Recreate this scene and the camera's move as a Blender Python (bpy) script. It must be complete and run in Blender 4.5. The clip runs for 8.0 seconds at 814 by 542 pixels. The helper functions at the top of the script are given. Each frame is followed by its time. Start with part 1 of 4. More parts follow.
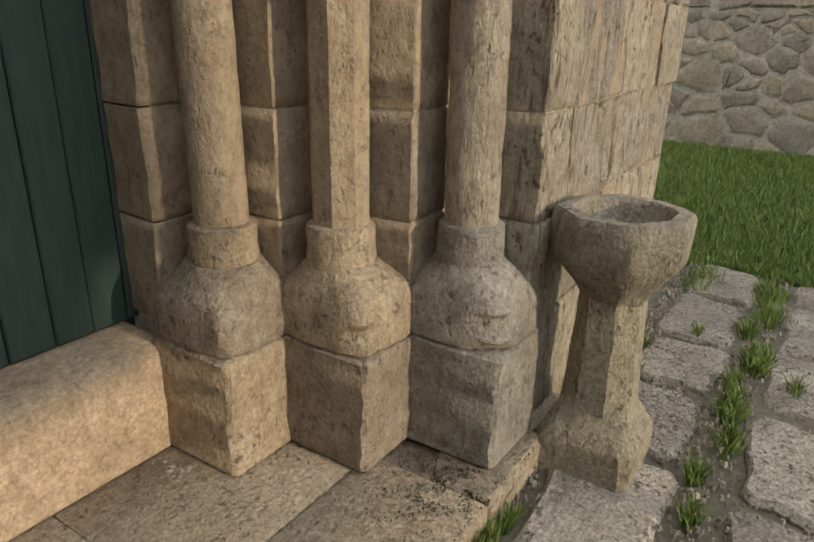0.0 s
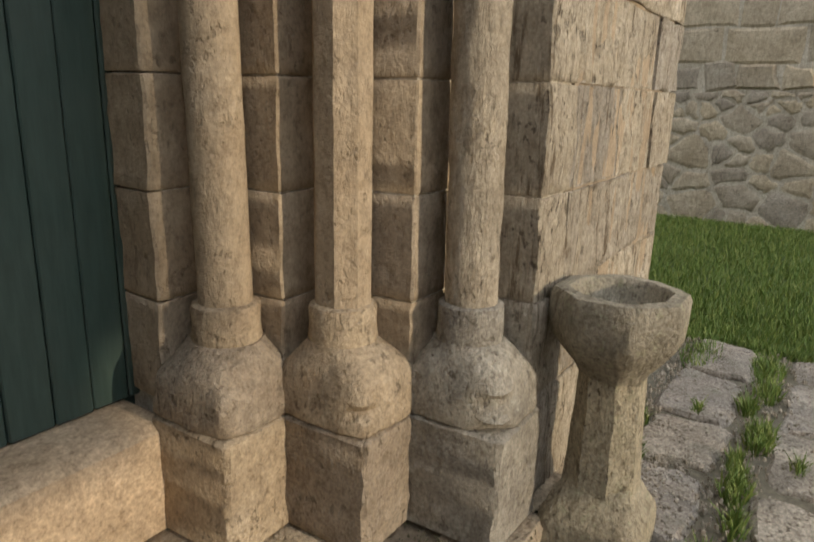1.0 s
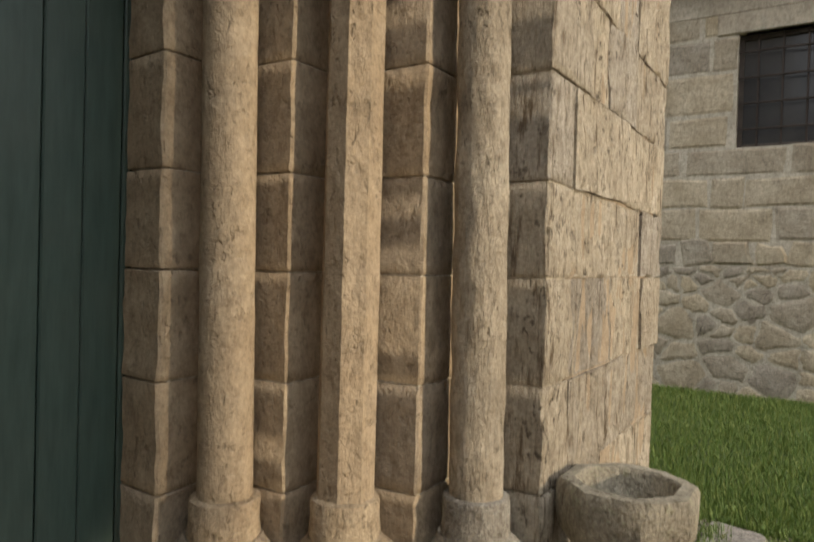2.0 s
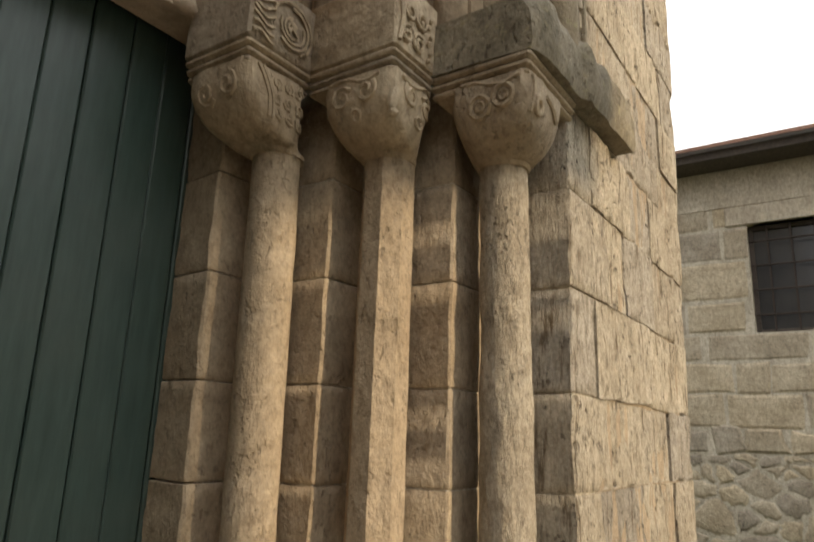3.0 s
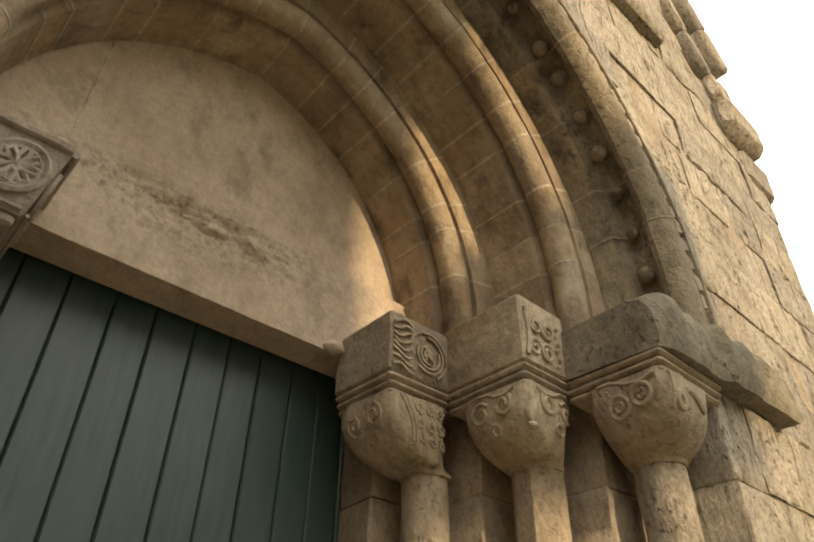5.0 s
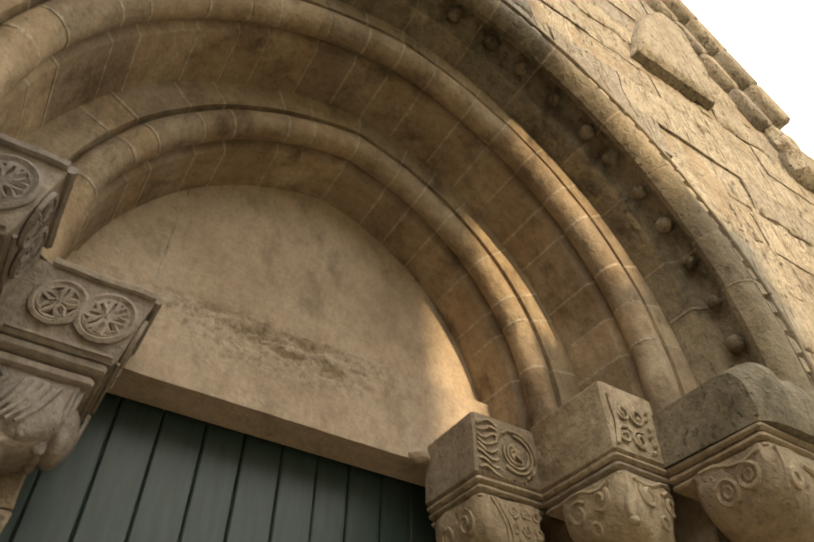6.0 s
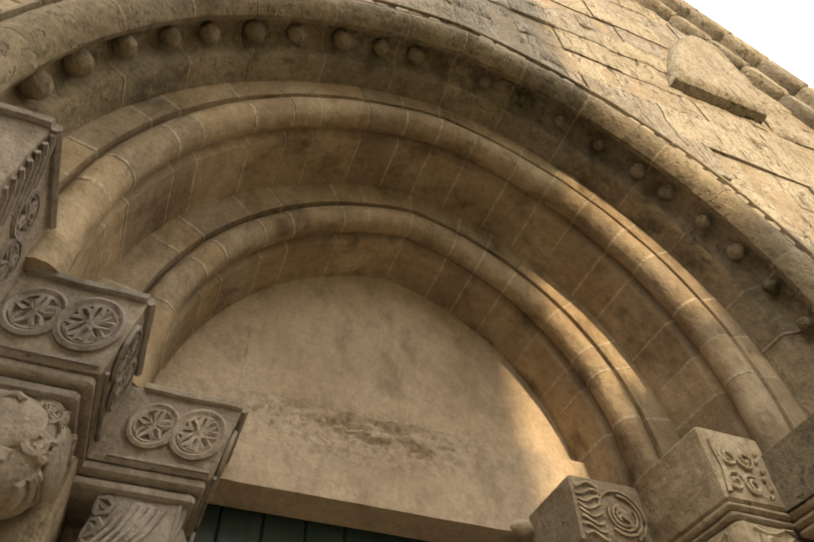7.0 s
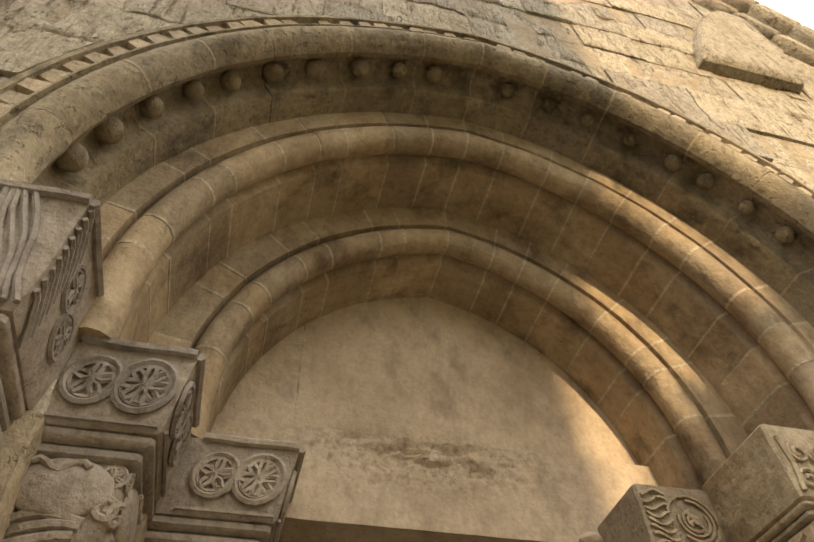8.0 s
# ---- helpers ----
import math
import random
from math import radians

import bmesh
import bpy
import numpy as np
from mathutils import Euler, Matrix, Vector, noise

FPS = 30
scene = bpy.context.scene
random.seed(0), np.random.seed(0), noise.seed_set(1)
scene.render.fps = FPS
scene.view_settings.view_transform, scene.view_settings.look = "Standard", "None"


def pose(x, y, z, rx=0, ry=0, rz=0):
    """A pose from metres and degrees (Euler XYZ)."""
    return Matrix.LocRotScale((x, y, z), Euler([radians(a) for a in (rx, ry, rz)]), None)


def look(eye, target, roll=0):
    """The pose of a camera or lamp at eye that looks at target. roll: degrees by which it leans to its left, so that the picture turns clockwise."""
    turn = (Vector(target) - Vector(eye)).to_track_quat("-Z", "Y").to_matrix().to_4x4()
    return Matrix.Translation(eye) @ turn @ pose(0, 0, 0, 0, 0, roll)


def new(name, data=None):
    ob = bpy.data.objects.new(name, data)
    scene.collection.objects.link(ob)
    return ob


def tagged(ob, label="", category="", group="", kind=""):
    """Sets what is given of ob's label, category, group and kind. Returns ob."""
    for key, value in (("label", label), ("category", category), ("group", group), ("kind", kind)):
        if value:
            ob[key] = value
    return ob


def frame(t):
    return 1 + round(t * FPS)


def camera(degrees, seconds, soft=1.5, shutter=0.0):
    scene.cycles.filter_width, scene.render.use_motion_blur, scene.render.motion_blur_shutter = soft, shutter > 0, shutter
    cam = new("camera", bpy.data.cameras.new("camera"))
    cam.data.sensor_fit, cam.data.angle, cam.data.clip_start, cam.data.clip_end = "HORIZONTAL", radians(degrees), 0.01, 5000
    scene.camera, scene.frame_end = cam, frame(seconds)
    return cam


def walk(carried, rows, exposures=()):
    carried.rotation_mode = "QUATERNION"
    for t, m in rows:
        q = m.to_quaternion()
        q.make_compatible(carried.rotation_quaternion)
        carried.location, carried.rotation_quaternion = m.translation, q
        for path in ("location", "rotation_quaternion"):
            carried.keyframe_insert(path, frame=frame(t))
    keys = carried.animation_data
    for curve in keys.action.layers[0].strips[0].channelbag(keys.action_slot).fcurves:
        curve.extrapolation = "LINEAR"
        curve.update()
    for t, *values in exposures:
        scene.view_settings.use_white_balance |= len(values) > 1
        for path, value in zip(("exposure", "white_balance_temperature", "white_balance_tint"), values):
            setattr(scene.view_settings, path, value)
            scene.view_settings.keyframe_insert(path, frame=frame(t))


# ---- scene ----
cam = camera(63.3, 8.0, soft=1.7, shutter=0.3)
# seconds, x, y, z, yaw, pitch, roll
PATH = [
    (0, -0.474, 0.352, 1.315, -56.55, -20.72, -1.14),
    (0.5, -0.481, 0.354, 1.330, -56.69, -19.18, -1.20),
    (1, -0.498, 0.350, 1.358, -56.73, -14.78, -1.33),
    (1.2, -0.504, 0.352, 1.372, -56.79, -12.38, -1.46),
    (2.3, -0.579, 0.375, 1.477, -57.59, 4.10, -1.53),
    (2.5, -0.591, 0.372, 1.498, -57.16, 7.24, -1.64),
    (3, -0.622, 0.353, 1.559, -56.05, 14.14, -1.97),
    (3.5, -0.655, 0.338, 1.612, -54.17, 21.28, -2.11),
    (4, -0.691, 0.331, 1.644, -51.24, 27.38, -1.88),
    (4.5, -0.711, 0.312, 1.671, -47.02, 32.53, -1.34),
    (4.7, -0.718, 0.298, 1.674, -45.26, 34.09, -1.12),
    (5.8, -0.700, 0.221, 1.686, -34.21, 43.14, -0.26),
    (6, -0.702, 0.208, 1.689, -32.23, 44.43, -0.05),
    (6.5, -0.709, 0.174, 1.701, -26.87, 47.10, 0.74),
    (7, -0.720, 0.148, 1.717, -21.66, 49.49, 1.58),
    (7.5, -0.725, 0.122, 1.734, -16.83, 50.60, 2.53),
    (8, -0.718, 0.087, 1.759, -14.54, 50.03, 2.50),
]
walk(cam, [(t, pose(x, y, z, 90 + p, r, w)) for t, x, y, z, w, p, r in PATH],
     exposures=[(0, -0.34, 5850, 10), (2.5, -0.10, 6150, 10), (4.5, 0.14, 6750, 10), (6.5, 0.34, 7050, 10), (8, 0.45, 7150, 10)])

# ---- light: a low evening sun straight on to the front, and the sky ----
SUN_ELEVATION = radians(11)
world = bpy.data.worlds.new("sky")
scene.world = world
world.use_nodes = True
wn, wl = world.node_tree.nodes, world.node_tree.links
sky = wn.new("ShaderNodeTexSky")
sky.sky_type, sky.sun_disc = "NISHITA", False
sky.sun_elevation, sky.sun_rotation = SUN_ELEVATION, radians(180)
wn["Background"].inputs["Strength"].default_value = 0.145
# bright thin cloud over most of the sky, with a few blue gaps
place = wn.new("ShaderNodeTexCoord")
cloud = wn.new("ShaderNodeTexNoise")
cloud.inputs["Scale"].default_value, cloud.inputs["Detail"].default_value = 1.6, 6
cover = wn.new("ShaderNodeValToRGB")
cover.color_ramp.elements[0].position, cover.color_ramp.elements[0].color = 0.24, (0.5, 0.5, 0.5, 1)
cover.color_ramp.elements[1].position = 0.38
veil = wn.new("ShaderNodeMix")
veil.data_type = "RGBA"
wl.new(place.outputs["Generated"], cloud.inputs["Vector"])
# an overcast sky is three times as bright overhead as at the horizon
axes = wn.new("ShaderNodeSeparateXYZ")
wl.new(place.outputs["Generated"], axes.inputs[0])
climb = wn.new("ShaderNodeMapRange")
climb.inputs["To Min"].default_value, climb.inputs["To Max"].default_value = 0.5, 1.5
wl.new(axes.outputs["Z"], climb.inputs["Value"])
overcast = wn.new("ShaderNodeVectorMath")
overcast.operation = "SCALE"
overcast.inputs[0].default_value = (12.9, 12.7, 12.3)
wl.new(climb.outputs[0], overcast.inputs["Scale"])
wl.new(overcast.outputs[0], veil.inputs[7])
wl.new(cloud.outputs["Fac"], cover.inputs["Fac"])
wl.new(cover.outputs["Color"], veil.inputs[0])
wl.new(sky.outputs["Color"], veil.inputs[6])
wl.new(veil.outputs[2], wn["Background"].inputs["Color"])
lamp = bpy.data.lights.new("sun", "SUN")
lamp.energy, lamp.angle, lamp.color = 3.45, radians(0.22), (1.0, 0.79, 0.52)
sun = new("sun", lamp)
sun.matrix_world = look((0.6, -20 * math.cos(SUN_ELEVATION), 20 * math.sin(SUN_ELEVATION)), (0.6, 0, 0))


# ---- materials ----
class Nodes:
    def __init__(self, name):
        self.mat = bpy.data.materials.new(name)
        self.mat.use_nodes = True
        self.tree = self.mat.node_tree
        self.bsdf = self.tree.nodes["Principled BSDF"]

    def add(self, kind, **inputs):
        n = self.tree.nodes.new("ShaderNode" + kind)
        for k, v in inputs.items():
            n.inputs[k.replace("_", " ")].default_value = v
        return n

    def link(self, a, b):
        self.tree.links.new(a, b)

    def coords(self, scale=(1, 1, 1), world_space=True):
        m = self.add("Mapping", Scale=scale)
        if world_space:
            g = self.add("NewGeometry")
            self.link(g.outputs["Position"], m.inputs[0])
        else:
            g = self.add("TexCoord")
            self.link(g.outputs["Object"], m.inputs[0])
        return m.outputs[0]

    def noise(self, co, scale, detail=6.0, rough=0.6):
        n = self.add("TexNoise", Scale=scale, Detail=detail, Roughness=rough)
        self.link(co, n.inputs["Vector"])
        return n.outputs["Fac"]

    def ramp(self, fac, *stops):
        n = self.add("ValToRGB")
        e = n.color_ramp.elements
        while len(e) < len(stops):
            e.new(0.5)
        for el, (p, c) in zip(e, stops):
            el.position, el.color = p, (*c, 1) if len(c) == 3 else c
        self.link(fac, n.inputs[0])
        return n.outputs["Color"]

    def mix(self, fac, a, b, mode="MIX"):
        n = self.tree.nodes.new("ShaderNodeMix")
        n.data_type, n.blend_type = "RGBA", mode
        for sock, v in ((n.inputs[0], fac), (n.inputs[6], a), (n.inputs[7], b)):
            if isinstance(v, (int, float)):
                sock.default_value = v
            elif isinstance(v, tuple):
                sock.default_value = (*v, 1) if len(v) == 3 else v
            else:
                self.link(v, sock)
        return n.outputs[2]

    def bump(self, *layers):
        last = None
        for height, strength, dist in layers:
            b = self.add("Bump", Strength=strength, Distance=dist)
            self.link(height, b.inputs["Height"])
            if last is not None:
                self.link(last, b.inputs["Normal"])
            last = b.outputs["Normal"]
        self.link(last, self.bsdf.inputs["Normal"])


def stone(name, dark, mid, light, stain=(0.12, 0.10, 0.075), stain_amount=0.55, grain=1.0, streak=1.0,
          lichen=None, tint=0.16, spread=0.55, run=0.30, crack_shade=0.0, blotch=0.75, pits=0.0, worn=None):
    """Weathered sandstone: tint from block to block, patches, dark stains, grain, and streaks of erosion."""
    dark, mid, light, stain = [(r * 0.95, g, b * 1.06) for r, g, b in (dark, mid, light, stain)]
    n = Nodes(name)
    co = n.coords()
    patch = n.noise(co, 3.2, 5)
    base = n.ramp(patch, (0.28, dark), (0.5, mid), (0.72, light))
    info = n.add("ObjectInfo")
    rnd = n.ramp(info.outputs["Random"], (0.0, (1 - tint, 1 - tint, 1 - tint * 0.8)), (0.5, (1, 0.97, 0.93)),
                 (1.0, (1 + tint, 1 + tint * 0.8, 1 + tint * 0.45)))
    base = n.mix(1.0, base, rnd, "MULTIPLY")
    fine = n.noise(co, 75, 4, 0.75)
    base = n.mix(min(1.0, 0.5 * grain), base, n.ramp(fine, (0.32, (0.52, 0.50, 0.47)), (0.5, (1.0, 1.0, 1.0)), (0.68, (1.45, 1.43, 1.4))), "MULTIPLY")
    mid_blot = n.noise(n.coords((1.0, 1.0, 0.6)), 26, 6, 0.75)
    base = n.mix(blotch, base, n.ramp(mid_blot, (0.34, (0.62, 0.60, 0.58)), (0.5, (1.0, 1.0, 1.0)), (0.66, (1.22, 1.21, 1.2))), "MULTIPLY")
    blot = n.noise(n.coords((1.0, 1.0, 0.55)), 6.5, 7, 0.65)
    base = n.mix(n.ramp(blot, (spread, (0, 0, 0)), (spread + 0.23, (stain_amount,) * 3)), base, stain)
    # dark streaks in the colour stand in for shade in the eroded relief
    if crack_shade:
        line = n.noise(n.coords((1.0, 1.0, run)), 30, 6, 0.7)
        base = n.mix(n.ramp(line, (0.545, (0, 0, 0)), (0.65, (crack_shade,) * 3)), base, (0.12, 0.085, 0.05))
    if lichen:
        spots = n.noise(co, 24, 5, 0.7)
        base = n.mix(n.ramp(spots, (0.56, (0, 0, 0)), (0.66, (0.6, 0.6, 0.6))), base, lichen)
    if worn:
        (ax, ay, az), (rx, ry, rz) = worn
        where = n.coords((1 / rx, 1 / ry, 1 / rz))
        where.node.inputs["Location"].default_value = (-ax / rx, -ay / ry, -az / rz)
        zone = n.add("TexGradient")
        zone.gradient_type = "SPHERICAL"
        n.link(where, zone.inputs["Vector"])
        near = n.ramp(zone.outputs["Color"], (0.05, (0, 0, 0)), (0.55, (1, 1, 1)))
        torn = n.ramp(n.noise(co, 34, 7, 0.75), (0.47, (0, 0, 0)), (0.60, (0.6, 0.6, 0.6)))
        base = n.mix(n.mix(1.0, near, torn, "MULTIPLY"), base, (0.15, 0.11, 0.07))
        bare = n.ramp(n.noise(co, 21, 6, 0.7), (0.55, (0, 0, 0)), (0.70, (0.45, 0.45, 0.45)))
        base = n.mix(n.mix(1.0, near, bare, "MULTIPLY"), base, (0.54, 0.43, 0.30))
    hole = None
    # pits are darkened in the colour where the bump sinks them
    if pits:
        hole = n.ramp(n.noise(n.coords((1.0, 1.0, 0.7)), 42, 3, 0.6), (0.575, (0, 0, 0)), (0.66, (pits,) * 3))
        zone = n.ramp(n.noise(co, 4.5, 3), (0.42, (0.15, 0.15, 0.15)), (0.6, (1, 1, 1)))
        hole = n.mix(1.0, hole, zone, "MULTIPLY")
        base = n.mix(hole, base, (0.085, 0.065, 0.045))
    n.link(base, n.bsdf.inputs["Base Color"])
    n.bsdf.inputs["Roughness"].default_value = 0.92
    n.bsdf.inputs["Specular IOR Level"].default_value = 0.2
    ero = n.noise(n.coords((1.0, 1.0, run)), 48, 6, 0.68)
    lumps = n.noise(co, 14, 4)
    deep = [(n.mix(1.0, (1.0, 1.0, 1.0), hole, "SUBTRACT"), 0.8, 0.02)] if pits else []
    n.bump(*deep, (lumps, 0.5, 0.03), (ero, min(1.0, 0.7 * streak), 0.03), (n.noise(co, 55, 4, 0.7), min(1.0, 0.6 * grain), 0.012))
    return n.mat


WARM = ((0.30, 0.22, 0.14), (0.37, 0.285, 0.19), (0.43, 0.34, 0.235))
PALE = ((0.37, 0.305, 0.222), (0.455, 0.385, 0.29), (0.54, 0.465, 0.36))
GREY = ((0.22, 0.19, 0.15), (0.32, 0.28, 0.22), (0.42, 0.37, 0.29))
m_jamb = stone("sandstone_jamb", *WARM, stain_amount=0.3, tint=0.08, streak=0.35, grain=0.7, pits=0.3)
m_shaft = stone("sandstone_shaft", (0.315, 0.23, 0.145), (0.38, 0.288, 0.188), (0.435, 0.34, 0.235), stain_amount=0.2, streak=0.45, grain=0.7, tint=0.05, pits=0.3)
m_shaft_pale = stone("sandstone_shaft_weathered", (0.33, 0.27, 0.195), (0.42, 0.35, 0.26), (0.50, 0.43, 0.33), stain_amount=0.3, streak=1.2, grain=0.9, crack_shade=0.25, pits=0.7)
m_plinth = stone("sandstone_plinth", (0.29, 0.215, 0.14), (0.37, 0.285, 0.19), (0.44, 0.35, 0.245), stain_amount=0.4, grain=1.2, streak=0.7, pits=0.55)
m_plinth_grey = stone("sandstone_plinth_grey", *GREY, stain=(0.10, 0.09, 0.08), stain_amount=0.6, grain=1.3, streak=0.8, lichen=(0.42, 0.40, 0.33), pits=0.5)
m_face = stone("sandstone_face", *PALE, stain=(0.24, 0.17, 0.10), stain_amount=0.45, streak=1.7, grain=1.0, crack_shade=0.85, pits=0.85, run=0.15)
m_arch = stone("sandstone_arch", (0.26, 0.18, 0.108), (0.385, 0.285, 0.18), (0.495, 0.385, 0.258), stain=(0.055, 0.036, 0.021), stain_amount=0.85, spread=0.51, streak=0.15, grain=0.3, blotch=0.6, tint=0.13)
m_hood = stone("sandstone_hood", (0.185, 0.142, 0.088), (0.26, 0.205, 0.135), (0.36, 0.29, 0.20), stain=(0.05, 0.04, 0.025), stain_amount=0.9, spread=0.5, streak=0.3, lichen=(0.31, 0.275, 0.15), grain=0.6, pits=0.4)
m_carved = stone("sandstone_carved", (0.275, 0.205, 0.133), (0.375, 0.29, 0.195), (0.475, 0.38, 0.265), stain=(0.10, 0.09, 0.05), stain_amount=0.65, streak=0.2, grain=0.5, pits=0.25)
m_impost = stone("mossy_impost", (0.18, 0.142, 0.088), (0.26, 0.21, 0.135), (0.35, 0.287, 0.19), stain=(0.075, 0.062, 0.035), stain_amount=0.7, spread=0.5, streak=0.3, lichen=(0.29, 0.25, 0.145), grain=0.8, pits=0.5)
m_carved_grey = stone("sandstone_carved_grey", (0.235, 0.19, 0.15), (0.325, 0.268, 0.215), (0.42, 0.355, 0.29), stain=(0.10, 0.085, 0.06), stain_amount=0.55, streak=0.2, grain=0.5, pits=0.12)
m_tymp = stone("sandstone_tympanum", (0.42, 0.312, 0.213), (0.51, 0.388, 0.27), (0.575, 0.448, 0.323), stain=(0.19, 0.14, 0.095), stain_amount=0.7, streak=0.2, grain=0.45, tint=0.05, blotch=0.4, worn=((-0.12, 2.0, 3.13), (0.70, 0.5, 0.19)))
m_sill = stone("sandstone_sill", (0.37, 0.27, 0.17), (0.45, 0.335, 0.22), (0.51, 0.40, 0.27), stain_amount=0.2, streak=0.1, grain=1.4)
m_floor = stone("floor_slab", (0.28, 0.215, 0.145), (0.36, 0.285, 0.195), (0.43, 0.35, 0.25), stain=(0.06, 0.06, 0.04), stain_amount=0.6, streak=0.0, grain=1.5, pits=0.5, worn=((0.98, 1.14, 0.0), (0.72, 0.42, 0.3)))
m_stoup = stone("stoup_stone", (0.24, 0.20, 0.14), (0.33, 0.28, 0.195), (0.42, 0.36, 0.26), stain=(0.09, 0.085, 0.05), stain_amount=0.6, grain=1.5, streak=0.7, lichen=(0.32, 0.31, 0.2), pits=0.7)
m_flag = stone("flagstone", (0.225, 0.19, 0.15), (0.30, 0.257, 0.203), (0.41, 0.355, 0.285), stain=(0.10, 0.10, 0.06), stain_amount=0.7, grain=2.2, streak=0.0, pits=0.8)
m_rubble = stone("rubble_stone", (0.34, 0.27, 0.18), (0.43, 0.35, 0.245), (0.52, 0.435, 0.315), stain_amount=0.5, streak=0.2, tint=0.22, pits=0.4)
m_mortar = stone("lime_mortar", (0.41, 0.345, 0.255), (0.49, 0.415, 0.31), (0.56, 0.485, 0.37), stain_amount=0.4, streak=0.0, tint=0.0)
m_arch_mortar = stone("arch_mortar", (0.42, 0.33, 0.23), (0.50, 0.405, 0.29), (0.58, 0.48, 0.35), stain_amount=0.6, spread=0.47, streak=0.0, tint=0.0)
m_jamb_joint = stone("jamb_mortar", (0.28, 0.21, 0.14), (0.34, 0.26, 0.175), (0.40, 0.31, 0.21), stain_amount=0.3, streak=0.0, tint=0.0)
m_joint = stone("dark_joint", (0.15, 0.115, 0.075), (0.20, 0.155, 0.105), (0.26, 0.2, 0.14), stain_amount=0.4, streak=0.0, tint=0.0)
m_render = stone("lime_render", (0.40, 0.33, 0.245), (0.48, 0.405, 0.305), (0.55, 0.475, 0.37), stain_amount=0.3, streak=0.0, tint=0.0)


def door_paint():
    n = Nodes("green_paint")
    co = n.coords((1, 1, 0.12))
    g = n.noise(co, 40, 5)
    base = n.ramp(g, (0.3, (0.026, 0.046, 0.039)), (0.7, (0.047, 0.075, 0.063)))
    dust = n.noise(n.coords(), 4, 5)
    base = n.mix(n.ramp(dust, (0.45, (0, 0, 0)), (0.8, (0.35, 0.35, 0.35))), base, (0.07, 0.085, 0.07))
    n.link(base, n.bsdf.inputs["Base Color"])
    n.bsdf.inputs["Roughness"].default_value = 0.38
    n.bump((g, 0.25, 0.004))
    return n.mat


def simple(name, a, b, scale=20, rough=0.7, metal=0.0, bump=0.2):
    n = Nodes(name)
    g = n.noise(n.coords(), scale, 5)
    n.link(n.ramp(g, (0.3, a), (0.7, b)), n.bsdf.inputs["Base Color"])
    n.bsdf.inputs["Roughness"].default_value, n.bsdf.inputs["Metallic"].default_value = rough, metal
    n.bump((g, bump, 0.005))
    return n.mat


def blades(name, a, b, c):
    n = Nodes(name)
    g = n.add("NewGeometry")
    n.link(n.ramp(g.outputs["Random Per Island"], (0.0, a), (0.55, b), (1.0, c)), n.bsdf.inputs["Base Color"])
    n.bsdf.inputs["Roughness"].default_value = 0.6
    n.bsdf.inputs["Subsurface Weight"].default_value = 0.0
    return n.mat


m_door = door_paint()
m_grass = blades("grass_blades", (0.07, 0.12, 0.015), (0.115, 0.18, 0.025), (0.21, 0.24, 0.055))
m_moss = blades("moss", (0.035, 0.034, 0.014), (0.06, 0.058, 0.024), (0.11, 0.10, 0.045))
m_grit = blades("grit", (0.13, 0.11, 0.08), (0.24, 0.205, 0.155), (0.38, 0.34, 0.28))
m_soil = simple("grassy_soil", (0.035, 0.055, 0.012), (0.07, 0.085, 0.025), 14, 0.95)
m_earth = simple("sandy_earth", (0.07, 0.062, 0.042), (0.15, 0.13, 0.09), 30, 0.95, bump=0.7)
m_iron = simple("rusty_iron", (0.025, 0.018, 0.014), (0.06, 0.04, 0.03), 60, 0.7, 0.4)
m_pane = simple("dark_glass", (0.03, 0.03, 0.032), (0.05, 0.05, 0.05), 3, 0.15, bump=0.0)
m_timber = simple("dark_timber", (0.045, 0.035, 0.028), (0.09, 0.07, 0.055), 30, 0.8)
m_tile = simple("roof_tile", (0.16, 0.08, 0.05), (0.26, 0.14, 0.09), 12, 0.85)


# ---- mesh helpers ----
def wobble(p, amp, size=0.09):
    if not amp:
        return p
    v = noise.noise_vector(Vector(p) / size) + 0.5 * noise.noise_vector(Vector(p) / (size * 0.35))
    return (p[0] + v.x * amp, p[1] + v.y * amp, p[2] + v.z * amp * 0.6)


def part(name, bm, material, parent=None, label="", smooth=False):
    bmesh.ops.recalc_face_normals(bm, faces=bm.faces)
    me = bpy.data.meshes.new(name)
    for f in bm.faces:
        f.smooth = smooth
    bm.to_mesh(me)
    bm.free()
    me.materials.append(material)
    if smooth:
        me.set_sharp_from_angle(angle=radians(42))
    ob = new(name, me)
    ob.parent = parent
    if label:
        ob["label"] = label
    return ob


def thing(name, label, category, at=(0, 0, 0), group="", kind=""):
    ob = new(name)
    ob.empty_display_size = 0.1
    tagged(ob, label, category, group, kind)
    return ob


def loft(bm, rings, caps=True, closed=True, amp=0.0, size=0.09):
    rows = [[bm.verts.new(wobble(p, amp, size)) for p in ring] for ring in rings]
    n = len(rows[0])
    for a, b in zip(rows, rows[1:]):
        for i in range(n if closed else n - 1):
            j = (i + 1) % n
            bm.faces.new((a[i], a[j], b[j], b[i]))
    if caps:
        bm.faces.new(rows[0][::-1])
        bm.faces.new(rows[-1])
    return rows


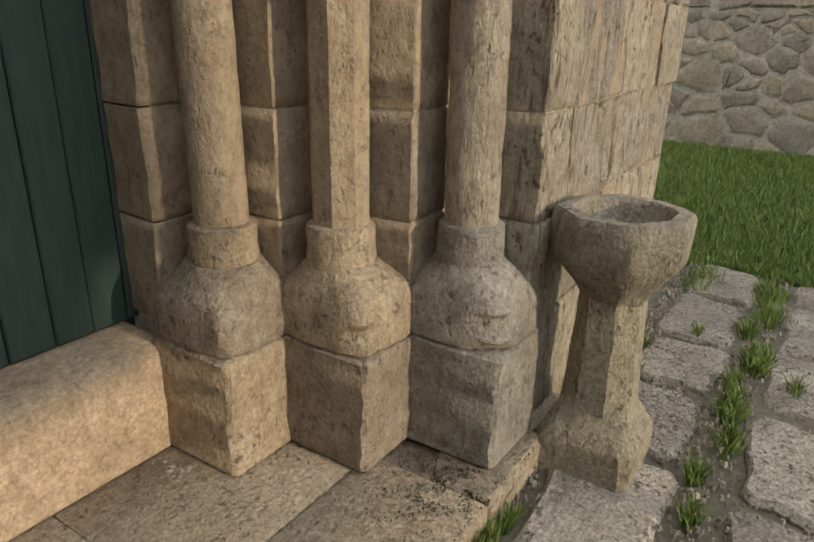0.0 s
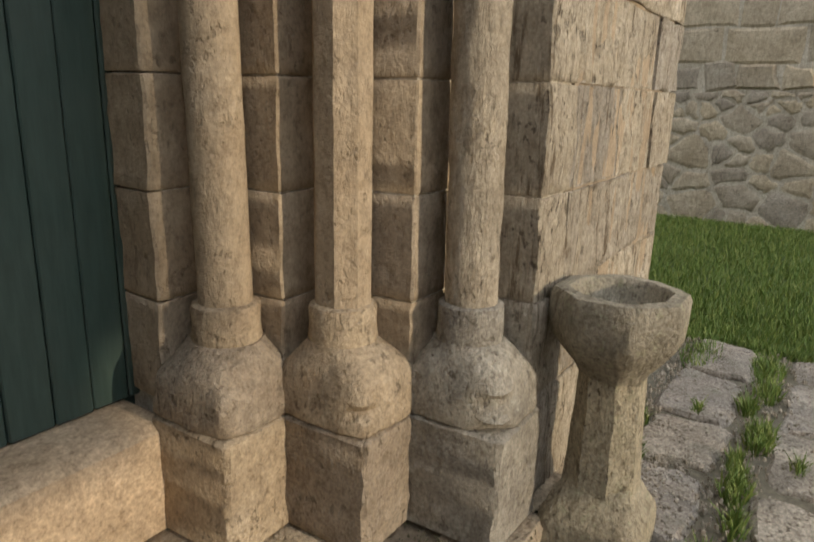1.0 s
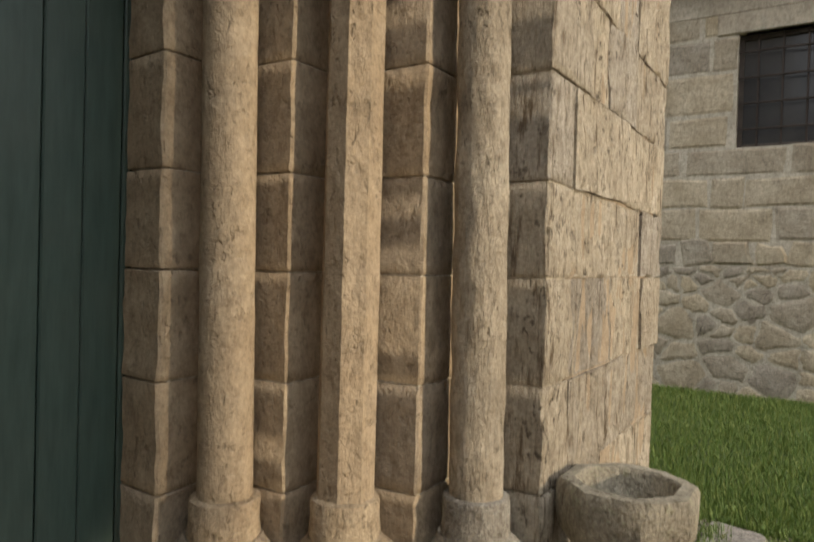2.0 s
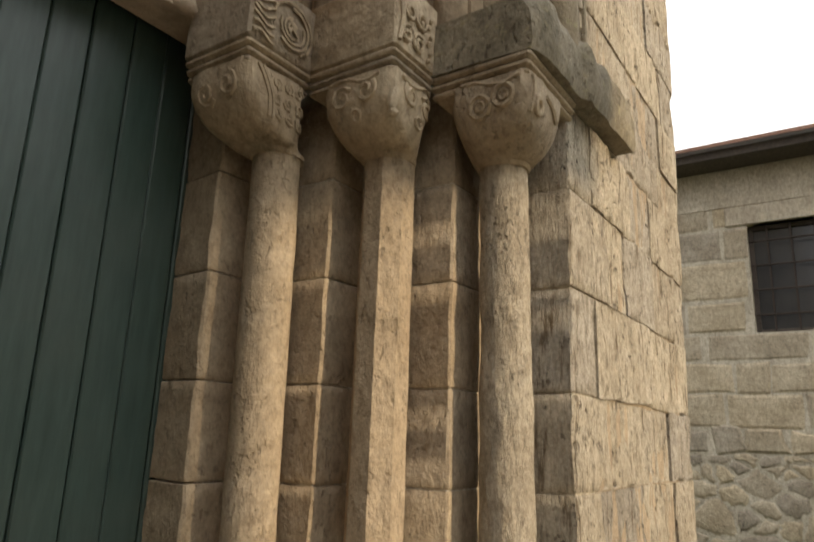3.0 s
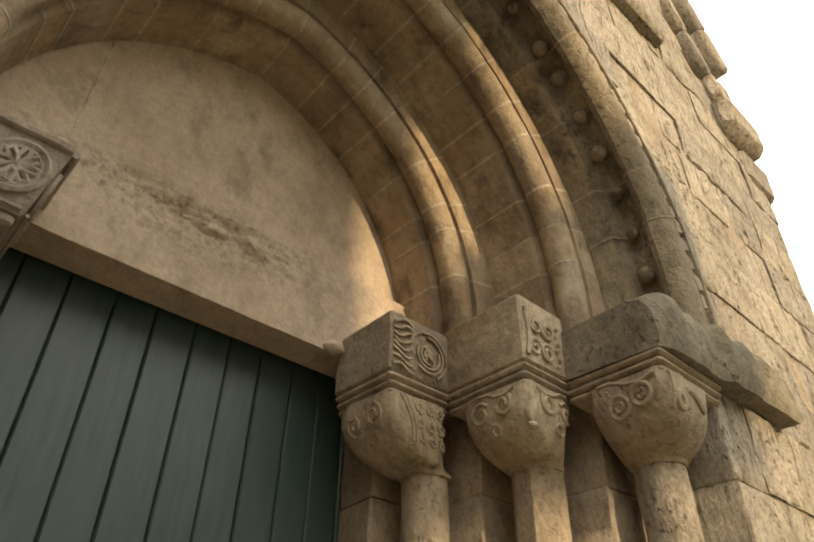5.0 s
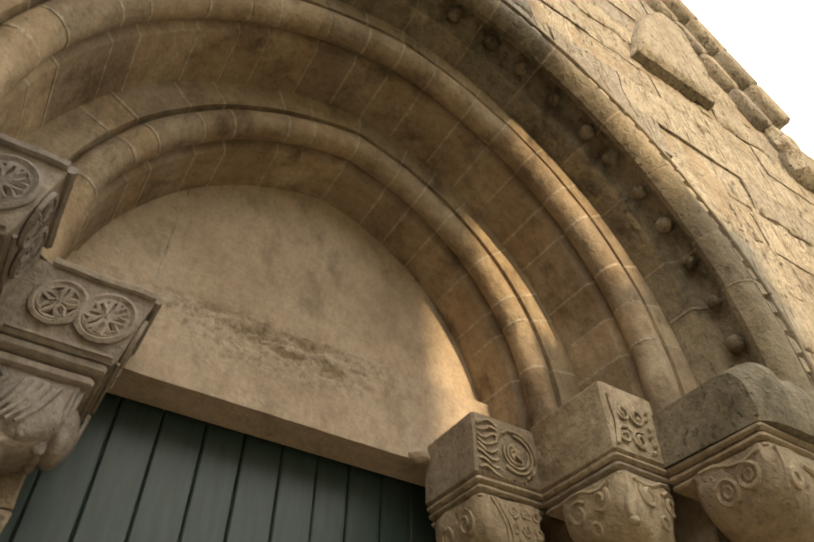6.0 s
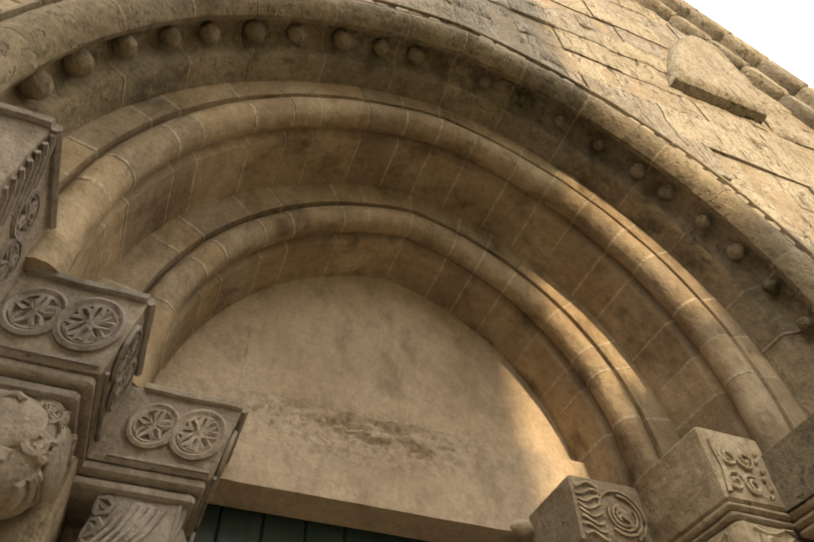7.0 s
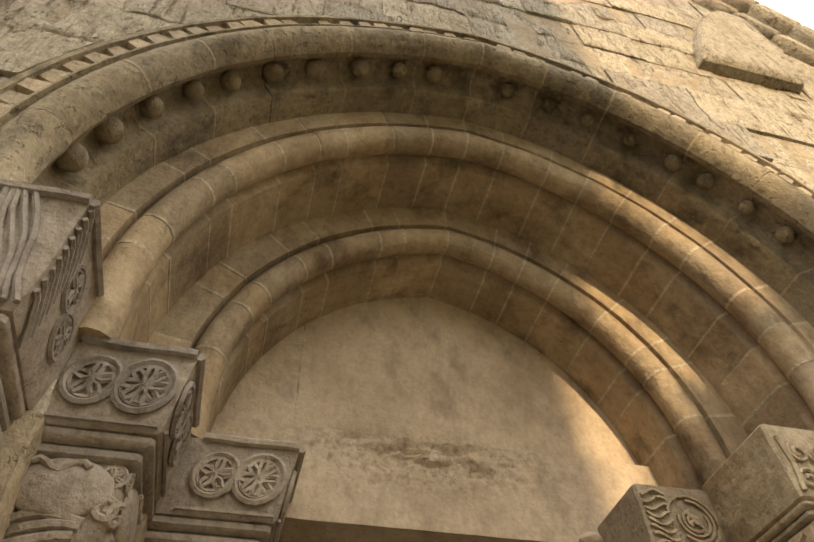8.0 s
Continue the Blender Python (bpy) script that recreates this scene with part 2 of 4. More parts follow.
def rect(x0, x1, y0, y1, c=0.0):
    if c <= 0:
        return [(x0, y0), (x1, y0), (x1, y1), (x0, y1)]
    return [(x0 + c, y0), (x1 - c, y0), (x1, y0 + c), (x1, y1 - c), (x1 - c, y1), (x0 + c, y1), (x0, y1 - c), (x0, y0 + c)]


def inset(poly, d):
    cx, cy = sum(p[0] for p in poly) / len(poly), sum(p[1] for p in poly) / len(poly)
    hx = max(abs(p[0] - cx) for p in poly) or 1
    hy = max(abs(p[1] - cy) for p in poly) or 1
    return [(cx + (p[0] - cx) * (1 - d / hx), cy + (p[1] - cy) * (1 - d / hy)) for p in poly]


def prism(bm, poly, z0, z1, n=1, c=0.008, amp=0.0, size=0.09):
    zs = [z0 + c + (z1 - z0 - 2 * c) * i / n for i in range(n + 1)]
    rings = [[(x, y, z0) for x, y in inset(poly, c)]] + [[(x, y, z) for x, y in poly] for z in zs] + [[(x, y, z1) for x, y in inset(poly, c)]]
    return loft(bm, rings, amp=amp, size=size)


def block(name, x0, x1, y0, y1, z0, z1, mat, parent=None, label="", n=1, c=0.01, amp=0.0, size=0.09, smooth=True):
    bm = bmesh.new()
    prism(bm, rect(x0, x1, y0, y1, c), z0, z1, n, c, amp, size)
    return part(name, bm, mat, parent, label, smooth)


def ring_xy(cx, cy, r, n, z, turn=0.0):
    return [(cx + r * math.cos(turn + 2 * math.pi * i / n), cy + r * math.sin(turn + 2 * math.pi * i / n), z) for i in range(n)]


def squircle(cx, cy, hx, hy, power, n, z, turn=0.0):
    out = []
    for i in range(n):
        a = 2 * math.pi * i / n + turn
        c, s = math.cos(a), math.sin(a)
        k = (abs(c) ** power + abs(s) ** power) ** (-1 / power)
        out.append((cx + hx * c * k, cy + hy * s * k, z))
    return out


def tube(bm, pts, r, n=5, closed=False):
    pts = [Vector(p) for p in pts]
    rows = []
    m = len(pts)
    for i, p in enumerate(pts):
        a = pts[(i - 1) % m] if closed or i else p
        b = pts[(i + 1) % m] if closed or i < m - 1 else p
        t = (b - a).normalized()
        u = t.orthogonal().normalized() if not rows else (u - t * u.dot(t)).normalized()
        v = t.cross(u)
        rows.append([bm.verts.new(p + (u * math.cos(k * 2 * math.pi / n) + v * math.sin(k * 2 * math.pi / n)) * r) for k in range(n)])
    pairs = list(zip(rows, rows[1:])) + ([(rows[-1], rows[0])] if closed else [])
    for a, b in pairs:
        for k in range(n):
            bm.faces.new((a[k], a[(k + 1) % n], b[(k + 1) % n], b[k]))
    if not closed:
        bm.faces.new(rows[0][::-1])
        bm.faces.new(rows[-1])


def ball(bm, c, r, squash=(1, 1, 1), seg=10, amp=0.0):
    res = bmesh.ops.create_uvsphere(bm, u_segments=seg, v_segments=max(5, seg // 2 + 1), radius=r)
    for v in res["verts"]:
        v.co = Vector(wobble((c[0] + v.co.x * squash[0], c[1] + v.co.y * squash[1], c[2] + v.co.z * squash[2]), amp, 0.05))


# ---- plan of the doorway: centre at x = 0, front of the wall at y = FRONT, step floor at z = 0 ----
FRONT = 1.081
ARRIS = [(0.688, 2.008), (0.929, 1.728), (1.151, 1.394), (1.372, FRONT)]
SHAFT = [(0.81, 1.85), (1.02, 1.565), (1.265, 1.25)]
PLINTH = [(0.630, 1.673), (0.867, 1.359), (1.103, 1.049)]
CAPITAL = [(0.518, 1.728), (0.783, 1.39), (1.003, 1.05)]
COURSES = [0.0, 0.400, 0.739, 1.073, 1.409, 1.709, 2.048, 2.385, 2.700]
SHAFT_FOOT, SHAFT_TOP = 0.745, 2.436
LEFT_SHIFT = (0.045, 0.085, 0.10)
ABACUS_FOOT, ABACUS_TOP = 2.698, 2.915
GROUND = -0.10
SPRING, POINT = 3.054, 0.175
SILL = 0.37


def end_of_front(z):
    """Right-hand end of the front at a height: it leans out a little with age, then follows the rake of the gable."""
    return 2.87 + 0.07 * max(0.0, z) if z < 5.1 else max(0.6, 3.02 - (z - 5.3) * 0.54)


def arch_xz(r, u):
    """A point of the pointed arch of half-span r; u runs from 0 at the springing to 1 at the apex, below 0 down the stilt."""
    if u < 0:
        return r, SPRING + u
    a = u * math.acos(POINT / (r + POINT))
    return -POINT + (r + POINT) * math.cos(a), SPRING + (r + POINT) * math.sin(a)


def arch_r(x, z):
    x = abs(x)
    return x if z < SPRING else math.hypot(x + POINT, z - SPRING) - POINT


# ---- ground ----
def rise(x):
    """The lawn climbs a little to the wing."""
    return 0.17 * min(1.0, max(0.0, (x - 4.0) / 3.5)) if x < 60 else 0.17


def ground_sheet():
    bm = bmesh.new()
    xs = [-400, -60, -8, -3, 0, 1, 2, 3, 4, 5, 6, 7, 8, 12, 60, 400]
    ys = [-400, -60, -10, -4, -2, -1, -0.5, 0, 0.5, 1, 1.5, 2, 3, 6, 60, 400]
    grid = [[bm.verts.new((x, y, GROUND + rise(x) - 0.02 + (0.012 * noise.noise(Vector((x * 1.7, y * 1.7, 0))) if abs(x) < 12 else 0))) for x in xs] for y in ys]
    for j in range(len(ys) - 1):
        for i in range(len(xs) - 1):
            f = bm.faces.new((grid[j][i], grid[j][i + 1], grid[j + 1][i + 1], grid[j + 1][i]))
            f.material_index = 1 if xs[i] >= 4 or xs[i] < -8 or ys[j] >= 6 or ys[j] < -10 else 0
    ob = part("ground", bm, m_earth)
    ob.data.materials.append(m_soil)
    return tagged(ob, "sandy earth giving way to mown grass beside the wall", "ground", kind="structure")


ground_sheet()


# ---- the doorway's wall, backing of the masonry ----
def backing():
    wall = thing("wall_front", "weathered sandstone church front of coursed ashlar blocks with eroded joints", "wall", kind="structure")
    for s in (-1, 1):
        x0, x1 = (1.552, 2.83) if s > 0 else (-4.2, -1.552)
        block("core", x0, x1, FRONT + 0.008, 3.2, GROUND - 0.1, SPRING, m_jamb_joint, wall, c=0.002)
    bm = bmesh.new()
    n = 40
    for s in (1, -1):
        rows = []
        for i in range(n + 1):
            x, z = arch_xz(1.55, i / n)
            o = (end_of_front(z) - 0.03 if s > 0 else 4.2)
            rows.append([(s * x, FRONT + 0.008, z), (s * max(o, x), FRONT + 0.008, z), (s * max(o, x), 3.2, z), (s * x, 3.2, z)])
        loft(bm, rows)
    top = arch_xz(1.55, 1.0)[1]
    loft(bm, [[(-4.2, FRONT + 0.008, z), (end_of_front(z) - 0.03, FRONT + 0.008, z), (end_of_front(z) - 0.03, 3.2, z), (-4.2, 3.2, z)] for z in (top, 5.08, 5.3, 7.4)])
    part("core", bm, m_jamb_joint, wall)
    return wall


wall_front = backing()


# ---- jambs: stepped courses behind the columns ----
def jamb(s):
    name = "jamb_right" if s > 0 else "jamb_left"
    j = thing(name, "stepped doorway jamb of warm sandstone blocks with worn arrises", "jamb", kind="structure")
    for i, (ax, ay) in enumerate(ARRIS):
        back = 2.30 if i == 0 else ARRIS[i - 1][1] + 0.03
        far = ARRIS[i + 1][0] + 0.04 if i < 3 else 1.47
        if i == 3:
            far = 1.62
        for k, (z0, z1) in enumerate(zip(COURSES, COURSES[1:])):
            if i == 0 and z1 <= 0.41:
                continue
            d = random.uniform(-0.003, 0.003)
            far_k = far + (random.uniform(-0.12, 0.22) if i == 3 else 0)
            c = 0.007
            back_x = ax + (0.028 if i == 0 else 0.0)
            poly = [(ax + d + c, ay + d), (far_k, ay + d), (far_k, back), (back_x + d, back), (ax + d, ay + d + c)]
            bm = bmesh.new()
            prism(bm, [(s * x, y) for x, y in poly], z0 + 0.0030, z1 - 0.0030, 9, 0.004, (0.009, 0.006, 0.006, 0.008)[i], 0.13)
            part("stone", bm, m_face if i == 3 else m_jamb, j, smooth=True)
    # core that closes the joints
    for i, (ax, ay) in enumerate(ARRIS):
        back = 2.32 if i == 0 else ARRIS[i - 1][1] + 0.05
        ends = sorted((s * (ax + (0.04 if i == 0 else 0.008)), s * 1.58))
        block("core", *ends, ay + 0.008, back, -0.02, 2.90, m_mortar, j, c=0.002)
    return j


for side in (1, -1):
    jamb(side)


# ---- columns, bases and capitals ----
def column(i, s):
    cx, cy = SHAFT[i]
    px, py = PLINTH[i]
    if s < 0:
        cx += LEFT_SHIFT[i]
    look_of = ("round shaft of honey-coloured sandstone", "eight-sided shaft of honey-coloured sandstone", "round shaft of pale, deeply weathered sandstone")[i]
    col = thing("column", look_of + " on a bell base and square plinth", "column", group="columns of the doorway")
    stone_of = m_plinth_grey if i == 2 else m_plinth
    ax, ay = ARRIS[i + 1][0] + 0.01, ARRIS[i][1] + 0.01
    # plinth
    ends = sorted((s * px, s * (ax + 0.03)))
    bm = bmesh.new()
    prism(bm, rect(*ends, py, ay, 0.014), 0.0, 0.394, 12, 0.012, 0.0085, 0.07)
    part("plinth", bm, stone_of, col, smooth=True)
    # bell base: square foot that swells and closes in to the collar
    bm = bmesh.new()
    hx, hy = (ax + 0.02 - px) / 2, (ay - py) / 2
    mx, my = px + hx, py + hy
    prof = [(0.398, 0.985, 14, 0.0), (0.406, 1.0, 14, 0.0), (0.44, 0.99, 13, 0.0), (0.47, 0.98, 12, 0.0), (0.50, 0.965, 11, 0.0), (0.525, 0.95, 8.5, 0.03), (0.545, 0.93, 6.2, 0.08), (0.563, 0.91, 4.4, 0.15),
            (0.58, 0.88, 3.4, 0.25), (0.603, 0.81, 2.7, 0.45), (0.622, 0.73, 2.2, 0.72), (0.632, 0.66, 2.0, 1.0)]
    rings = []
    for z, k, pw, w in prof:
        qx, qy = mx + (cx - mx) * w, my + (cy - my) * w
        rx, ry = hx * k * (1 - w) + 0.112 * w, hy * k * (1 - w) + 0.112 * w
        if w > 0.6:
            rx, ry = max(rx, 0.108), max(ry, 0.108)
        ring = []
        for x, y, zz in squircle(qx, qy, rx, ry, pw, 56, z, math.pi / 56):
            # chips off the front arris
            lost = 0.0
            if x < qx and y < qy and w < 0.2:
                near = max(0.0, 1 - (abs(x - (qx - rx)) + abs(y - (qy - ry))) / 0.11)
                lost = near * (0.02 + 0.50 * max(0.0, noise.noise(Vector((i * 5.3 + 2, s * 3, z * 21)))))
            ring.append((s * (x + (qx - x) * lost), y + (qy - y) * lost, zz))
        rings.append(ring)
    loft(bm, rings, amp=0.009, size=0.10)
    part("base", bm, stone_of, col, smooth=True)
    # collar
    bm = bmesh.new()
    loft(bm, [ring_xy(s * cx, cy, r, 20, z) for z, r in ((0.622, 0.104), (0.64, 0.107), (0.68, 0.104), (0.73, 0.105), (0.743, 0.102), (SHAFT_FOOT + 0.004, 0.090))], amp=0.004, size=0.08)
    part("collar", bm, stone_of, col, smooth=True)
    # shaft
    bm = bmesh.new()
    seg = (28, 8, 56)[i]
    r = (0.081, 0.090, 0.083)[i]
    turn = math.pi / 8 if i == 1 else 0
    k = (26, 26, 70)[i]
    lean = (-0.012, 0.0, -0.012)[i]
    rings = []
    for q in range(k + 1):
        z = SHAFT_FOOT - 0.005 + (SHAFT_TOP - SHAFT_FOOT + 0.01) * q / k
        rings.append(ring_xy(s * (cx + lean * q / k), cy - lean * q / k, r * (1 - 0.04 * q / k), seg, z, turn))
    if i == 2:
        worn = []
        for ring in rings:
            worn.append([])
            for x, y, z in ring:
                f = 1 - 0.04 * noise.noise(Vector((x * 45, y * 45, z * 10))) - 0.025 * noise.noise(Vector((x * 90, y * 90, z * 14))) - 0.10 * max(0, noise.noise(Vector((x * 12, y * 12, z * 3))) - 0.3)
                worn[-1].append((s * cx + (x - s * cx) * f, cy + (y - cy) * f, z))
        rings = worn
    loft(bm, rings, amp=(0.0024, 0.0016, 0.003)[i], size=0.11)
    part("shaft", bm, m_shaft_pale if i == 2 else m_shaft, col, smooth=True)
    return col


for side in (1, -1):
    for index in range(3):
        column(index, side)


def spiral(c, r0, r1, turns, n, start=0.0, flip=1):
    return [(c[0] + flip * (r0 + (r1 - r0) * q / n) * math.cos(start + turns * 2 * math.pi * q / n),
             c[1] + (r0 + (r1 - r0) * q / n) * math.sin(start + turns * 2 * math.pi * q / n)) for q in range(n + 1)]


def circle(c, r, n=18):
    return [(c[0] + r * math.cos(2 * math.pi * q / n), c[1] + r * math.sin(2 * math.pi * q / n)) for q in range(n)]


def rosette(bm, put, c, r, petals=6, start=0.0):
    r *= 1.06
    tube(bm, [put(*p) for p in circle(c, r)], r * 0.15, 5, True)
    tube(bm, [put(*p) for p in circle(c, r * 0.80)], r * 0.09, 4, True)
    for q in range(petals):
        a = start + 2 * math.pi * q / petals
        pts = [(c[0] + r * t * math.cos(a + b), c[1] + r * t * math.sin(a + b)) for t, b in
               ((0.12, 0), (0.4, 0.38), (0.72, 0.16), (0.74, -0.16), (0.4, -0.38))]
        tube(bm, [put(*p) for p in pts], r * 0.14, 5, True)
    ball(bm, put(*c), r * 0.17, seg=6)


# height, how far from shaft to square, squareness, swelling
BELL = ((SHAFT_TOP - 0.010, 0.0, 2, 1.0), (SHAFT_TOP + 0.004, 0.05, 2, 1.02), (SHAFT_TOP + 0.011, 0.30, 2.2, 1.0), (SHAFT_TOP + 0.026, 0.50, 2.7, 1.0), (SHAFT_TOP + 0.048, 0.68, 3.6, 1.0), (2.510, 0.82, 5.0, 1.0),
        (2.545, 0.93, 7.5, 1.0), (2.58, 0.985, 10.0, 1.0), (2.61, 1.0, 12.0, 1.0), (2.642, 1.0, 14.0, 1.0))


def capital(i, s):
    """Bell that opens from the shaft to a square head, a double fillet, and an abacus with carving on both seen faces."""
    cx, cy = SHAFT[i]
    cx, cy = cx + (-0.012, 0.0, -0.012)[i], cy + (0.012, 0, 0.012)[i]
    qx, qy = CAPITAL[i]
    x1 = (CAPITAL[i + 1][0] + 0.02) if i < 2 else 1.40
    if s < 0:
        cx, qx = cx + LEFT_SHIFT[i], qx + LEFT_SHIFT[i]
        x1 = (CAPITAL[i + 1][0] + LEFT_SHIFT[i + 1] + 0.02) if i < 2 else 1.44
    y1 = (CAPITAL[i - 1][1] + 0.02) if i else 2.03
    if s < 0:
        x1, y1 = x1 + 0.06, y1 + 0.06
    which = ("carved with scrolls and fine hatching", "carved with drilled scrollwork", "with a worn, broken top and ringed carving")[i] if s > 0 else \
        ("carved with leaves below a band of wheels", "carved with a beast's head below a band of wheels", "carved with drapery-like folds and wheels")[i]
    top_of = 3.02 if s < 0 and i == 2 else ABACUS_TOP + ((0.015, 0.04, 0.0)[i] if s > 0 else 0.0)
    if s < 0 and i == 2:
        qx += 0.035
    cap = thing("capital", "sandstone capital " + which, "capital", group="capitals of the doorway")
    carved = m_carved_grey if s < 0 else m_carved
    # bell
    bm = bmesh.new()
    hx, hy = (min(x1, qx + 0.30) - qx) / 2 - 0.012, (min(y1, qy + 0.30) - qy) / 2 - 0.012
    mx, my = qx + hx + 0.014, qy + hy + 0.014
    if s < 0:
        hx, hy, mx, my = hx - 0.032, hy - 0.032, mx + 0.038, my + 0.038
    rings = []
    for z, w, pw, k in BELL:
        ux, uy = cx + (mx - cx) * w, cy + (my - cy) * w
        rx, ry = (0.086 + (hx - 0.086) * w) * k, (0.086 + (hy - 0.086) * w) * k
        rings.append([(s * x, y, z) for x, y, z in squircle(ux, uy, rx, ry, pw, 32, z, math.pi / 32)])
    loft(bm, rings, amp=0.006, size=0.06)
    part("bell", bm, carved, cap, smooth=True)
    # stepped fillets
    steps = ((2.634, 2.666, 0.068), (2.668, ABACUS_FOOT + 0.002, 0.050)) if s < 0 else ((2.628, 2.650, 0.020), (2.652, 2.675, 0.012), (2.677, ABACUS_FOOT + 0.002, 0.004))
    for z0, z1, back_by in steps:
        bm = bmesh.new()
        a, b = sorted((s * (qx + back_by), s * x1))
        prism(bm, rect(a, b, qy + back_by, y1, 0.008), z0, z1, 3, 0.008, 0.0025, 0.05)
        part("fillet", bm, carved, cap, smooth=True)
    # abacus
    bm = bmesh.new()
    a, b = sorted((s * qx, s * (x1 if i < 2 else 1.82)))
    if s < 0:
        x2 = x1 if i < 2 else 1.90
        rings = []
        for z, d in ((ABACUS_FOOT, 0.046), (ABACUS_FOOT + 0.01, 0.040), (ABACUS_FOOT + 0.06, 0.030), (ABACUS_FOOT + 0.12, 0.018), (top_of - 0.037, 0.006), (top_of - 0.012, 0.0), (top_of, 0.008)):
            rings.append([(-x, y, z) for x, y in ((qx + d, qy + d), (qx + 0.12, qy + d), (x2, qy + d), (x2, y1), (qx + d, y1), (qx + d, qy + 0.12))])
        loft(bm, rings, amp=0.004, size=0.06)
    elif i < 2:
        prism(bm, rect(a, b, qy, y1, 0.008), ABACUS_FOOT, top_of, 5, 0.010, 0.004, 0.07)
    else:
        if i == 2:
            rows = []
            for q in range(23):
                t = q / 22
                x = qx + (1.90 - qx) * t
                top = 2.935 - 0.05 * max(0, 1 - q / 3) ** 1.6 + 0.010 * math.sin(q * 0.9) - (0.03 if q == 22 else 0)
                y0 = qy - 0.030 + 0.03 * max(0, 1 - q / 2) if x < 1.40 else 0.992
                back = y1 if x < 1.36 else FRONT + 0.05
                d = 0.050 + 0.012 * math.sin(q * 1.7)
                rows.append([(x, y0 + 0.010, ABACUS_FOOT), (x, y0, ABACUS_FOOT + 0.03), (x, y0 - 0.004, top - d * 1.9), (x, y0 + 0.008, top - d), (x, y0 + d * 0.6, top - 0.014), (x, y0 + d * 1.5, top), (x, back, top), (x, back, ABACUS_FOOT)])
            loft(bm, rows, amp=0.010, size=0.07)
    part("abacus", bm, m_impost if s > 0 and i == 2 else carved, cap, "mossy, rounded impost block" if s > 0 and i == 2 else "", smooth=True)

    # carving
    def on_front(z0):
        def put(u, v):
            d = 0.040 * (1 - v / (top_of - ABACUS_FOOT)) if s < 0 else 0.0
            return s * (qx + d + u), qy + d - 0.007, z0 + v
        return put

    def on_side(z0):
        def put(u, v):
            d = 0.040 * (1 - v / (top_of - ABACUS_FOOT)) if s < 0 else 0.0
            return s * (qx + d - 0.007), qy + d + u, z0 + v
        return put

    heights = [z for z, w, pw, k in BELL]

    def bell_at(z):
        return [float(np.interp(z, heights, [row[c] for row in BELL])) for c in (1, 2)]

    def on_bell(front):
        def put(u, v):
            z = min(2.638, 2.455 + v * 0.97)
            w, pw = bell_at(z)
            ux, uy = cx + (mx - cx) * w, cy + (my - cy) * w
            rx, ry = 0.086 + (hx - 0.086) * w, 0.086 + (hy - 0.086) * w
            t = max(-0.97, min(0.97, u / (2 * (hx if front else hy)) * 2 - 1))
            side = (1 - abs(t) ** pw) ** (1 / pw)
            if front:
                return s * (ux + t * rx), uy - ry * side - 0.002, z
            return s * (ux - rx * side - 0.002), uy + t * ry, z
        return put

    wide, deep = min(x1, qx + 0.27) - qx, min(y1, qy + 0.28) - qy
    bm = bmesh.new()
    high = top_of - ABACUS_FOOT
    if s < 0:
        p, q = on_front(ABACUS_FOOT), on_side(ABACUS_FOOT)
        if i < 2:
            rosette(bm, p, (wide * 0.30, high * 0.50), 0.062, 8)
            rosette(bm, p, (wide * 0.74, high * 0.50), 0.055, 5, 0.4)
            rosette(bm, q, (deep * 0.24, high * 0.50), 0.056, 5)
            rosette(bm, q, (deep * 0.66, high * 0.50), 0.056, 6, 0.3)
        else:
            # close wavy folds that meet at the corner, wheels behind them
            for k in range(22):
                u = 0.004 + k * 0.018
                tube(bm, [p(u + 0.10 * t + 0.008 * math.sin(7 * t + k), 0.012 + (high - 0.03) * t) for t in (0, 0.2, 0.4, 0.6, 0.8, 1)], 0.0080, 5)
            for k in range(9):
                v = 0.06 + 0.030 * k
                tube(bm, [q(0.008 + 0.085 * t, min(high - 0.012, v - 0.075 * t * t + 0.004 * math.sin(9 * t))) for t in (0, 0.25, 0.5, 0.75, 1)], 0.0075, 5)
            rosette(bm, q, (deep * 0.52, high * 0.62), 0.048, 4)
            rosette(bm, q, (deep * 0.78, high * 0.40), 0.048, 6)
        for f, span in ((p, wide), (q, deep)):
            tube(bm, [f(0.0 + span * t, high - 0.006 + 0.002 * math.sin(40 * t)) for t in (0, 0.2, 0.4, 0.6, 0.8, 1)], 0.013, 6)
            if i < 2:
                tube(bm, [f(0.012 + (span - 0.012) * t, 0.012) for t in (0, 0.5, 1)], 0.006, 5)
    else:
        p, q = on_front(ABACUS_FOOT), on_side(ABACUS_FOOT)
        if i == 0:
            for k in range(8):
                v = 0.018 + 0.025 * k
                tube(bm, [p(0.006 + 0.085 * t, v + 0.012 * math.sin(5 * t + k * 0.7)) for t in (0, 0.2, 0.4, 0.6, 0.8, 1)], 0.0055, 4)
            for k in range(5):
                tube(bm, [p(*c) for c in spiral((0.165, 0.105), 0.018 + 0.017 * k, 0.020 + 0.017 * k, 0.62, 9, 0.4 + 1.2 * k)], 0.0055, 4)
            tube(bm, [p(0.15, 0.13), p(0.17, 0.10), p(0.19, 0.085)], 0.008, 5)
            tube(bm, [p(0.145, 0.09), p(0.175, 0.115)], 0.007, 5)
        elif i == 1:
